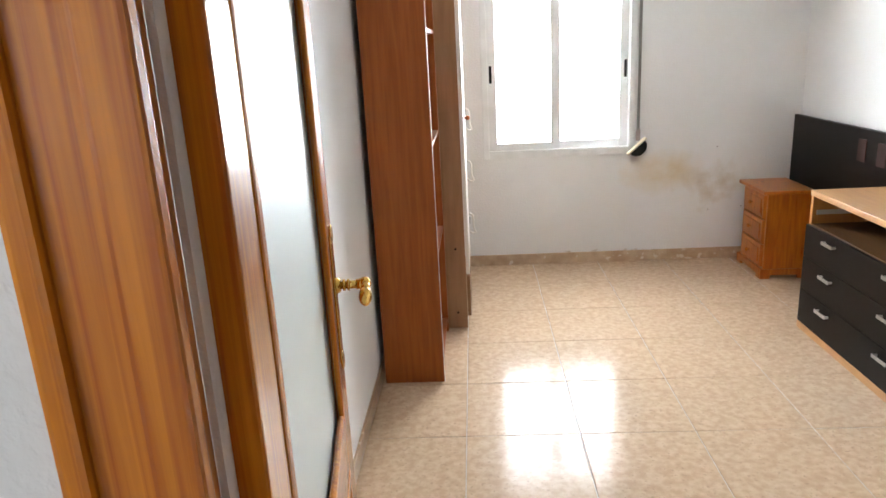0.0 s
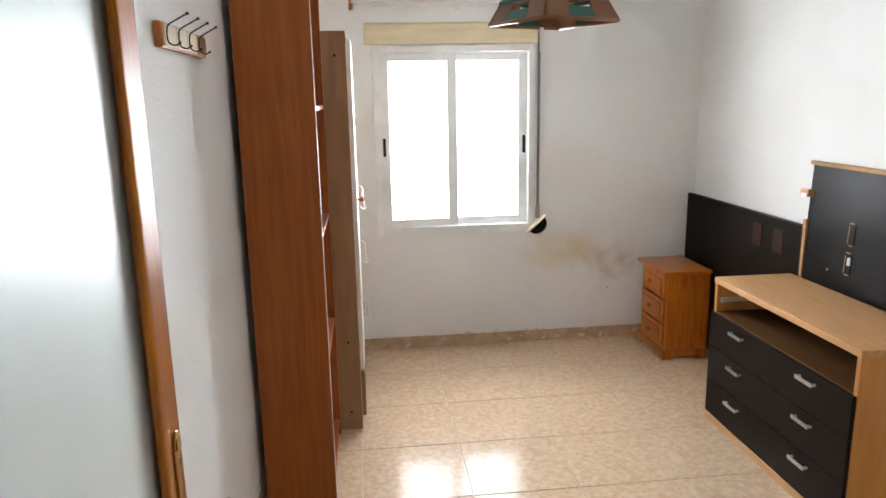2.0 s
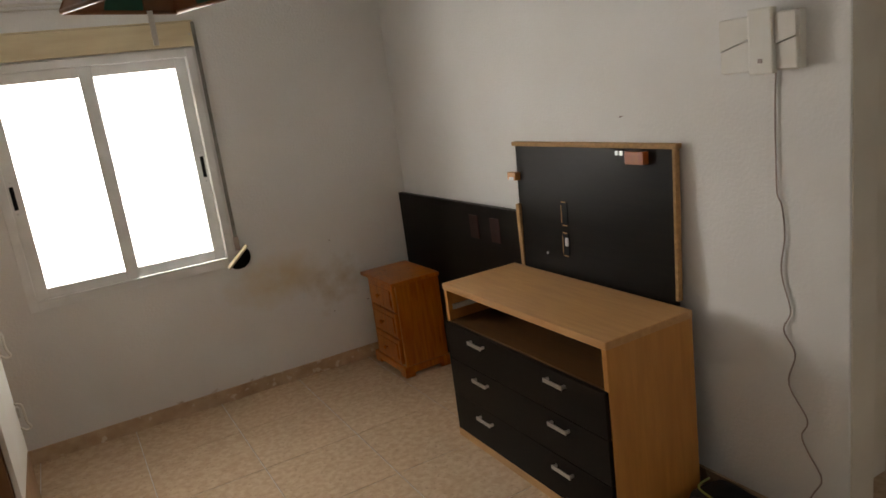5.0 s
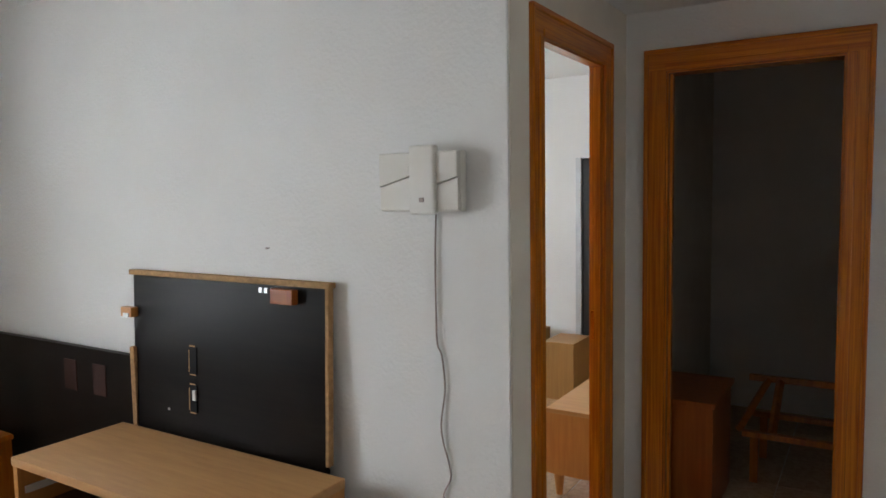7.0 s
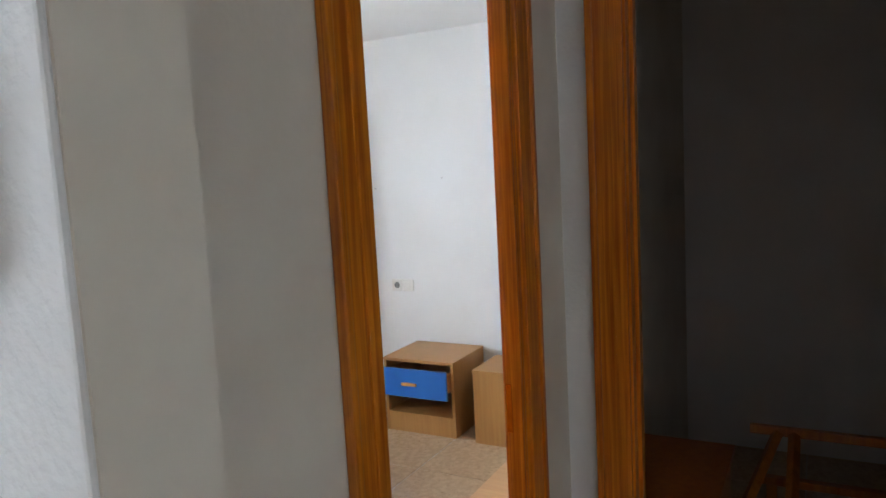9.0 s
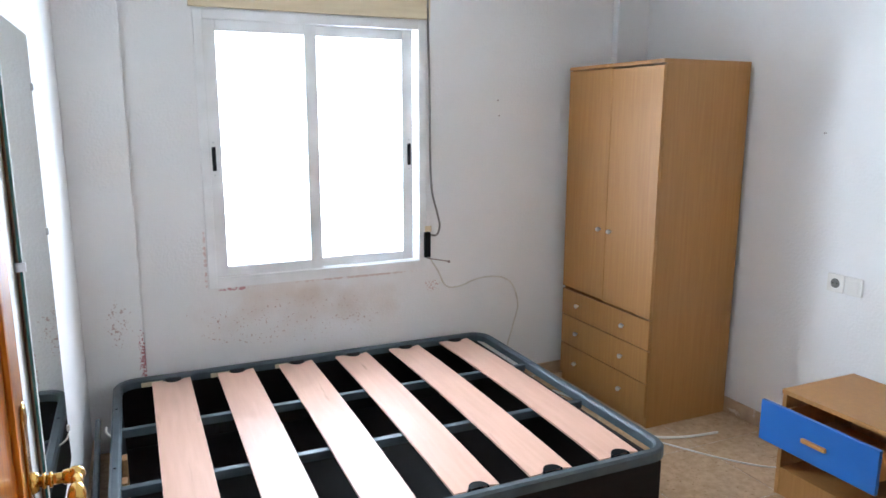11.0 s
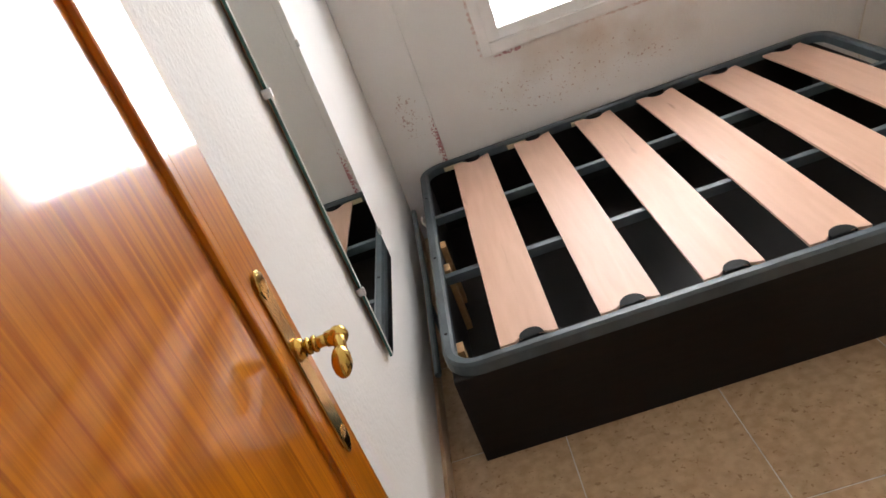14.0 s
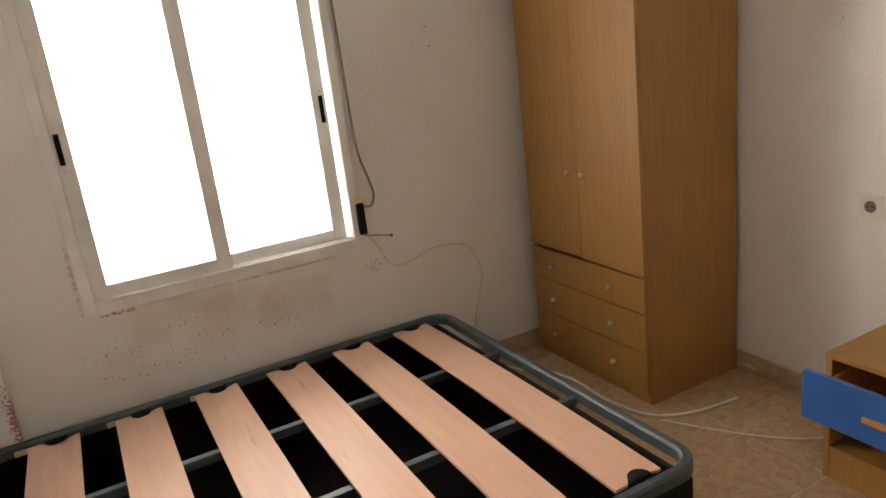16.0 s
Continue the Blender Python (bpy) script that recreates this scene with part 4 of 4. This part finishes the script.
# ---- second room (from the doorway inward) ----
def storage_bed():
    x0, x1, y0, y1, h = 3.285, 5.158, 3.772, 5.30, 0.345
    ob = thing("bed", ((x0 + x1) / 2, (y0 + y1) / 2, 0), "dark storage bed base with grey steel frame and plywood slats", "bed")
    zb = h - 0.042
    part("side_board", one(x0 + 0.012, x1 - 0.06, y0 + 0.004, y0 + 0.03, 0.0, zb, 0.002), BEDBOX, ob)
    part("side_board", one(x0 + 0.012, x1 - 0.06, y1 - 0.03, y1 - 0.012, 0.0, zb, 0.002), BEDBOX, ob)
    part("end_board", one(x0 + 0.012, x0 + 0.03, y0 + 0.0305, y1 - 0.0305, 0.0, zb, 0.002), BEDBOX, ob)
    part("end_board", one(x1 - 0.078, x1 - 0.06, y0 + 0.0305, y1 - 0.0305, 0.0, zb, 0.002), BEDBOX, ob)
    part("bottom_board", one(x0 + 0.031, x1 - 0.079, y0 + 0.031, y1 - 0.031, 0.006, 0.018), BEDBOX, ob)
    for y in (3.93, 4.42, 4.60):
        part("batten", one(x0 + 0.031, x0 + 0.052, y, y + 0.05, 0.019, zb - 0.02, 0.002), CHIP, ob, "raw wooden batten inside the base")
    # rounded rectangular tube frame
    r, w, t = 0.10, 0.036, 0.04
    bm = bmesh.new()
    prof = []
    for k in range(32):
        q = k // 8
        cx, cy = ((x1 - r, y1 - r), (x0 + r, y1 - r), (x0 + r, y0 + r), (x1 - r, y0 + r))[q]
        ang = radians(90 * q + 90 * (k % 8) / 7)
        u = Vector((math.cos(ang), math.sin(ang), 0))
        c = Vector((cx, cy, 0))
        o, i = c + u * r, c + u * (r - w)
        prof.append([bm.verts.new((o.x, o.y, h - t)), bm.verts.new((o.x, o.y, h - 0.008)), bm.verts.new(((o - u * 0.008).x, (o - u * 0.008).y, h)),
                     bm.verts.new(((i + u * 0.008).x, (i + u * 0.008).y, h)), bm.verts.new((i.x, i.y, h - 0.008)), bm.verts.new((i.x, i.y, h - t))])
    for k in range(32):
        a, b = prof[k], prof[(k + 1) % 32]
        for j in range(6):
            bm.faces.new((a[j], a[(j + 1) % 6], b[(j + 1) % 6], b[j]))
    part("frame", bm, STEEL, ob, "grey blue steel tube frame")
    for y in (4.30, 4.775):
        part("cross_bar", one(x0 + w + 0.001, x1 - w - 0.001, y, y + 0.028, h - 0.055, h - 0.022, 0.003), STEEL, ob)
    pitch = 0.2855
    ya, yb = 3.834, 5.257
    for i in range(6):
        a = 3.445 + i * pitch
        # bowed plywood slat with a scooped notch at either end
        bm = bmesh.new()
        n = 24
        rows = []
        wd = 0.165
        for j in range(n + 1):
            s = j / n
            row = []
            for k in range(13):
                e = k / 12
                notch = 0.018 * max(0.0, 1 - ((e - 0.55) / 0.3) ** 2) ** 0.5
                y = ya + notch + (yb - ya - 2 * notch) * s
                row.append(Vector((a + wd * e, y, h - 0.018 + 0.012 * (1 - (2 * s - 1) ** 2))))
            rows.append(row)
        top = [[bm.verts.new(p) for p in r_] for r_ in rows]
        low = [[bm.verts.new(p - Vector((0, 0, 0.009))) for p in r_] for r_ in rows]
        for j in range(n):
            for k in range(12):
                bm.faces.new((top[j][k], top[j][k + 1], top[j + 1][k + 1], top[j + 1][k]))
                bm.faces.new((low[j][k + 1], low[j][k], low[j + 1][k], low[j + 1][k + 1]))
            bm.faces.new((top[j][0], top[j + 1][0], low[j + 1][0], low[j][0]))
            bm.faces.new((top[j + 1][12], top[j][12], low[j][12], low[j + 1][12]))
        for k in range(12):
            bm.faces.new((top[0][k + 1], top[0][k], low[0][k], low[0][k + 1]))
            bm.faces.new((top[n][k], top[n][k + 1], low[n][k + 1], low[n][k]))
        sl = part("slat", bm, SLAT, ob)
        for y, s in ((ya, 1), (yb, -1)):
            c = rod(bmesh.new(), (a + wd * 0.55, y + s * 0.002, h - 0.03), (a + wd * 0.55, y + s * 0.002, h - 0.0125), 0.037, 0.035, 20)
            bmesh.ops.bisect_plane(c, geom=c.verts[:] + c.edges[:] + c.faces[:], plane_co=(0, y - s * 0.004, 0), plane_no=(0, -s, 0), clear_outer=True)
            part("slat_holder", c, CAP, sl, "black plastic slat holder")
    # folding lift arm beside the wall
    bm = rod(bmesh.new(), (x0 - 0.05, 3.95, 0.215), (x0 - 0.05, 4.45, 0.235), 0.011, seg=8)
    rod(bm, (x0 - 0.05, 4.45, 0.235), (x0 - 0.055, 4.98, 0.295), 0.011, seg=8)
    rod(bm, (x0 - 0.05, 4.35, 0.05), (x0 - 0.05, 4.35, 0.235), 0.009, seg=8)
    rod(bm, (x0 - 0.05, 4.35, 0.05), (x0 + 0.014, 4.35, 0.05), 0.008, seg=8)
    part("lift_arm", bm, STEEL, ob)
    part("spring_clip", tube(bmesh.new(), [(x0 - 0.02, 4.86, 0.31), (x0 - 0.018, 4.80, 0.315), (x0 - 0.004, 4.74, 0.325), (x0 + 0.002, 4.72, 0.33)], 0.004), WHITECORD, ob, "bright wire clip", True)
    for y in (3.95, 4.42, 4.95):
        part("screw", rod(bmesh.new(), (x0 + 0.018, y, h - 0.0005), (x0 + 0.018, y, h + 0.0012), 0.005, seg=8), CAP, ob)
    for xa, xb in ((3.40, 3.49), (3.70, 3.79), (4.0, 4.06)):
        part("label_strip", one(xa, xb, y1 - w - 0.012, y1 - w - 0.009, h - 0.035, h - 0.015), BOXC, ob, "yellowed paper strip")


storage_bed()


def wardrobe():
    x0, x1, y0, y1, h = 5.663, 6.17, 4.512, 5.255, 1.775
    ob = thing("wardrobe", ((x0 + x1) / 2, (y0 + y1) / 2, 0), "tall oak laminate wardrobe with two doors and drawers", "wardrobe")
    t = 0.018
    part("side_panel", one(x0, x1, y0, y0 + t, 0, h - t, 0.001), OAK, ob)
    part("side_panel", one(x0, x1, y1 - t, y1, 0, h - t, 0.001), OAK, ob)
    part("top", one(x0 - 0.018, x1, y0, y1, h - t, h, 0.001), OAK, ob)
    part("back_panel", one(x1 - 0.005, x1 - 0.001, y0 + t, y1 - t, 0.05, h - t), BACKING, ob)
    part("bottom", one(x0, x1 - 0.006, y0 + t, y1 - t, 0.05, 0.068), OAK, ob)
    part("plinth", one(x0 + 0.004, x0 + 0.02, y0 + t, y1 - t, 0, 0.05), OAK, ob)
    mid = (y0 + y1) / 2
    for a, b, k in ((y0 + 0.002, mid - 0.0015, mid - 0.045), (mid + 0.0015, y1 - 0.002, mid + 0.045)):
        d = part("door", one(x0 - 0.017, x0 - 0.001, a, b, 0.562 + (0.0 if a < mid - 0.1 else 0.006), h - t - 0.004 - (0.006 if a < mid - 0.1 else 0), 0.001), OAK, ob)
        part("knob", ball(rod(bmesh.new(), (x0 - 0.017, k, 0.94), (x0 - 0.03, k, 0.94), 0.004), (x0 - 0.034, k, 0.94), 0.012), NICKEL, d, "small round metal knob", True)
    zs = (0.055, 0.235, 0.405, 0.557)
    for i in range(3):
        d = part("drawer", one(x0 - 0.017, x0 - 0.001, y0 + 0.002, y1 - 0.002, zs[i], zs[i + 1] - 0.006, 0.0015), OAK, ob)
        for y in (y0 + 0.19, y1 - 0.16):
            z = (zs[i] + zs[i + 1]) / 2
            part("knob", ball(rod(bmesh.new(), (x0 - 0.017, y, z), (x0 - 0.03, y, z), 0.004), (x0 - 0.034, y, z), 0.012), NICKEL, d, "small round metal knob", True)


wardrobe()


def blue_nightstand():
    x0, x1, y0, y1, h = 5.755, 6.17, 3.36, 3.83, 0.45
    ob = thing("nightstand", ((x0 + x1) / 2, (y0 + y1) / 2, 0), "oak laminate nightstand with a blue drawer pulled open", "nightstand")
    t = 0.018
    part("side_panel", one(x0, x1, y0, y0 + t, 0, h - t, 0.001), OAK, ob)
    part("side_panel", one(x0, x1, y1 - t, y1, 0, h - t, 0.001), OAK, ob)
    part("top", one(x0 - 0.004, x1, y0 - 0.002, y1 + 0.002, h - t, h, 0.001), OAK, ob)
    part("back_panel", one(x1 - 0.005, x1 - 0.001, y0 + t, y1 - t, 0.03, h - t), BACKING, ob)
    part("shelf", one(x0 + 0.002, x1 - 0.006, y0 + t, y1 - t, 0.10, 0.118), OAK, ob)
    part("plinth", one(x0 + 0.004, x0 + 0.02, y0 + t, y1 - t, 0, 0.10), OAK, ob)
    dx = x0 - 0.085
    d = part("drawer", one(dx - 0.017, dx, y0 - 0.004, y1 + 0.012, 0.255, 0.42, 0.0015), BLUE, ob, "blue drawer front")
    bm = one(dx, x1 - 0.15, y0 + 0.03, y0 + 0.042, 0.275, 0.38)
    box(bm, dx, x1 - 0.15, y1 - 0.042, y1 - 0.03, 0.275, 0.38), box(bm, dx, x1 - 0.15, y0 + 0.042, y1 - 0.042, 0.272, 0.278)
    part("drawer_box", bm, BEECH, d)
    part("handle", one(dx - 0.032, dx - 0.018, (y0 + y1) / 2 - 0.05, (y0 + y1) / 2 + 0.05, 0.325, 0.342, 0.004), BEECH, d, "pale wooden bar handle")


blue_nightstand()


def low_cabinet():
    x0, x1, y0, y1, h = 4.19, 4.84, 2.22, 2.55, 0.45
    ob = thing("low_cabinet", ((x0 + x1) / 2, (y0 + y1) / 2, 0), "beech low cabinet on legs with dark drawer fronts", "cabinet")
    part("top", one(x0, x1, y0, y1, h - 0.022, h, 0.0015), BEECH_Y, ob)
    part("side_panel", one(x0, x0 + 0.02, y0, y1, 0.12, h - 0.022, 0.001), BEECH, ob)
    part("side_panel", one(x1 - 0.02, x1, y0, y1, 0.12, h - 0.022, 0.001), BEECH, ob)
    part("back_panel", one(x0 + 0.02, x1 - 0.02, y0 + 0.001, y0 + 0.008, 0.12, h - 0.022), BEECH, ob)
    part("bottom", one(x0 + 0.02, x1 - 0.02, y0 + 0.008, y1, 0.12, 0.14), BEECH, ob)
    for z in (0.145, 0.29):
        part("drawer", one(x0 + 0.005, x1 - 0.005, y1 + 0.001, y1 + 0.02, z, z + 0.135, 0.0015), WENGE, ob, "dark wenge drawer front")
    for x in (x0 + 0.05, x1 - 0.05):
        for y in (y0 + 0.05, y1 - 0.05):
            part("leg", rod(bmesh.new(), (x, y, 0), (x, y, 0.12), 0.017, 0.028, 14), BEECH, ob)
    part("screw", rod(bmesh.new(), (x0 + 0.22, y0 + 0.17, h), (x0 + 0.22, y0 + 0.17, h + 0.02), 0.004, seg=8), NICKEL, ob, "loose bright screw")


low_cabinet()


def oak_box():
    x0, x1, y0, y1, h, t = 5.74, 6.08, 3.00, 3.23, 0.425, 0.018
    ob = thing("bedside_box", ((x0 + x1) / 2, (y0 + y1) / 2, 0), "small brown oak laminate bedside box beside a mirror", "nightstand")
    part("side_panel", one(x0, x1, y0, y0 + t, 0, h - t, 0.001), OAK, ob)
    part("side_panel", one(x0, x1, y1 - t, y1, 0, h - t, 0.001), OAK, ob)
    part("back_panel", one(x0 + 0.001, x0 + 0.008, y0 + t, y1 - t, 0, h - t), OAK, ob)
    part("top", one(x0 - 0.003, x1 + 0.003, y0 - 0.003, y1 + 0.003, h - t, h, 0.0015), OAK, ob)
    part("drawer", one(x1 + 0.001, x1 + 0.018, y0 + 0.003, y1 - 0.003, 0.05, h - t - 0.004, 0.0015), OAK, ob)


oak_box()


def standing_mirror():
    x0, x1, y0, y1, h = 6.135, 6.165, 2.46, 3.08, 1.77
    ob = thing("framed_mirror", (6.15, 2.77, 0), "tall black framed mirror with white print against the wall", "mirror")
    part("frame_panel", one(x0, x1, y0, y1, 0, h, 0.002), BLACK, ob)
    part("edge_profile", one(x0 - 0.02, x1 + 0.01, y1 + 0.001, y1 + 0.045, 0, h + 0.004, 0.004), SILVER, ob, "silver edge profile")
    part("glass", one(x0 - 0.006, x0 - 0.001, y0 + 0.12, y1 - 0.11, 0.86, h - 0.10), MIRROR, ob, "mirror glass")
    for z, y, hh in ((h - 0.075, y1 - 0.15, 0.045), (0.63, y1 - 0.085, 0.055)):
        for i in range(5):
            part("print_bar", one(x0 - 0.0022, x0 - 0.0006, y - i * 0.055 - 0.035, y - i * 0.055, z, z + hh), WHITE, ob, "white printed bar")
    part("print_dot", rod(bmesh.new(), (x0 - 0.0022, y1 - 0.2, 0.73), (x0 - 0.0006, y1 - 0.2, 0.73), 0.03, seg=20), WHITE, ob, "white printed disc")


standing_mirror()


def wall_mirror():
    x, y0, y1, z0, z1 = BX0, 3.70, 4.22, 0.50, 1.74
    ob = thing("wall_mirror", (x, (y0 + y1) / 2, z0), "frameless mirror with green glass edge on clips", "mirror")
    part("glass", one(x + 0.016, x + 0.0185, y0 + 0.003, y1 - 0.003, z0 + 0.003, z1 - 0.003), MIRROR, ob)
    part("glass_edge", one(x + 0.010, x + 0.0155, y0, y1, z0, z1, 0.0008), EDGE, ob, "green glass edge")
    part("backing", one(x + 0.001, x + 0.0095, y0 + 0.02, y1 - 0.02, z0 + 0.02, z1 - 0.02), BACKING, ob)
    for y, z in ((y0, 1.2), (y1, 0.6), (y1, 1.2), (y1, 1.6), (y0, 0.7)):
        part("clip", one(x + 0.002, x + 0.023, y - 0.005, y + 0.005, z - 0.010, z + 0.010, 0.0015), NICKEL, ob, "small metal clip")


wall_mirror()


def socket(x, y, z, n, label):
    ob = thing("wall_socket", (x, y, z), label, "socket")
    for i in range(n):
        c = y - i * 0.082
        part("plate", one(x - 0.011, x - 0.0005, c - 0.04, c + 0.04, z - 0.04, z + 0.04, 0.004), PLASTIC, ob)
        if i == 0:
            part("outlet", rod(bmesh.new(), (x - 0.0125, c, z), (x - 0.0112, c, z), 0.021, seg=20), STRAP, ob, "round grey outlet")
            for dz in (-0.009, 0.009):
                part("pin_hole", rod(bmesh.new(), (x - 0.0135, c + dz, z), (x - 0.0127, c + dz, z), 0.003, seg=8), CAP, ob)
        else:
            part("rocker", one(x - 0.0145, x - 0.0112, c - 0.026, c + 0.026, z - 0.026, z + 0.026, 0.002), PLASTIC, ob)


socket(BX1, 3.975, 0.81, 2, "white double wall socket")
wire = tube(bmesh.new(), [(4.835, 5.338, 0.80), (4.90, 5.338, 0.70), (4.945, 5.338, 0.615), (5.02, 5.338, 0.60), (5.15, 5.338, 0.635), (5.28, 5.338, 0.63), (5.36, 5.338, 0.58),
                          (5.40, 5.338, 0.46), (5.37, 5.335, 0.34), (5.33, 5.33, 0.20), (5.34, 5.31, 0.05), (5.40, 5.24, 0.006), (5.50, 5.0, 0.006)], 0.004)
solid("cable", wire, WHITECORD, "thin pale cable hanging along the wall", "cable", kind="thing", smooth=True)
wire = tube(bmesh.new(), [(5.50, 5.1, 0.006), (5.56, 4.9, 0.006), (5.55, 4.65, 0.006), (5.60, 4.45, 0.006), (5.75, 4.36, 0.006), (5.95, 4.33, 0.006)], 0.006)
solid("cable", wire, WHITECORD, "white cable lying on the floor", "cable", kind="thing", smooth=True)
wire = tube(bmesh.new(), [(5.60, 4.40, 0.005), (5.75, 4.15, 0.005), (5.90, 3.98, 0.005), (6.08, 3.92, 0.005), (6.17, 3.93, 0.02)], 0.004)
solid("cable", wire, WHITECORD, "thin white cable lying on the floor", "cable", kind="thing", smooth=True)


def nail(x, y, z, axis):
    d = {"x": (-0.012, 0, 0), "y": (0, -0.012, 0)}[axis]
    bm = rod(bmesh.new(), (x, y, z), (x + d[0], y + d[1], z + d[2]), 0.0015, seg=8)
    rod(bm, (x + d[0], y + d[1], z), (x + d[0] * 1.15, y + d[1] * 1.15, z), 0.0035, seg=8)
    solid("nail", bm, CORDM, "small dark nail in the wall", "nail", kind="thing")


for p in ((2.07, AY, 0.765, "y"), (2.03, AY, 0.345, "y"), (2.25, AY, 0.36, "y"), (5.25, BY, 1.60, "y"), (5.26, BY, 1.52, "y"), (AX1, 2.80, 1.36, "x"), (BX1, 3.6, 1.5, "x"), (BX1, 4.1, 1.45, "x")):
    nail(*p)

# ---- dark room ----
def dark_cupboard():
    ob = thing("side_cabinet", (4.56, 1.95, 0), "red-brown wooden cabinet in a dark room", "cabinet")
    part("body", one(4.32, 4.80, 1.785, 2.12, 0.0, 0.525, 0.003), CHERRY, ob)
    part("top", one(4.30, 4.82, 1.772, 2.13, 0.525, 0.55, 0.004), CHERRY, ob)


def dark_bench():
    ob = thing("bench", (5.05, 1.3, 0), "wooden bench frame standing in a dark room", "bench")
    part("seat_rail", one(4.86, 4.90, 0.80, 1.74, 0.235, 0.265, 0.004), HONEY, ob)
    part("seat_rail", one(5.24, 5.28, 0.80, 1.74, 0.235, 0.265, 0.004), HONEY, ob)
    part("back_rail", one(5.24, 5.27, 0.80, 1.76, 0.44, 0.475, 0.004), HONEY, ob)
    for y, d in ((1.60, 0.0), (1.66, 0.10), (1.28, -0.06)):
        bm = rod(bmesh.new(), (4.90, y + d, 0.26), (5.24, y, 0.45), 0.022, seg=4)
        part("brace", bm, HONEY, ob)
    for x in (4.86, 5.24):
        for y in (0.82, 1.66):
            part("leg", one(x, x + 0.04, y, y + 0.04, 0, 0.234, 0.003), HONEY, ob)


dark_cupboard()
dark_bench()

# ---- floor of single tiles ----
solid("floor", one(-1.1, BX1 + 0.1, -1.4, BY + 0.25, -0.06, -0.0025), GROUT, "pale grout bed under ceramic floor tiles", "floor")
FLOOR = bpy.data.objects["floor"]
PX, PY = 0.447, 0.45


def tile_mesh(mat):
    bm = bmesh.new()
    a, b = PX / 2 - 0.0019, PY / 2 - 0.0019
    ring = lambda e, z: [bm.verts.new((x, y, z)) for x, y in ((-a + e, -b + e), (a - e, -b + e), (a - e, b - e), (-a + e, b - e))]
    lo, mid, hi = ring(0, -0.008), ring(0, -0.0012), ring(0.0015, 0)
    for p, q in ((lo, mid), (mid, hi)):
        for k in range(4):
            bm.faces.new((p[k], p[(k + 1) % 4], q[(k + 1) % 4], q[k]))
    bm.faces.new(hi)
    me = bpy.data.meshes.new("tile")
    bm.to_mesh(me)
    bm.free()
    me.materials.append(mat)
    return me


PALE, SHADED_TILE = tile_mesh(TILE), tile_mesh(TILE_SHADED)
for i in range(-3, 14):
    for j in range(-8, 7):
        cx, cy = 0.405 + (i + 0.5) * PX, 2.467 + (j + 0.5) * PY
        inside = (-1.0 < cx < 6.3 and -1.4 < cy < 2.3) or (-0.2 < cx < 2.75 and cy < 4.9) or (3.0 < cx < 6.3 and 2.0 < cy < 5.5)
        if inside:
            # second room takes the copy with its shade in the colour
            t = new("tile", SHADED_TILE if cx > 3.0 and cy > 2.3 else PALE)
            t.location = (cx, cy, random.uniform(-0.0003, 0.0003))
            t.parent = FLOOR
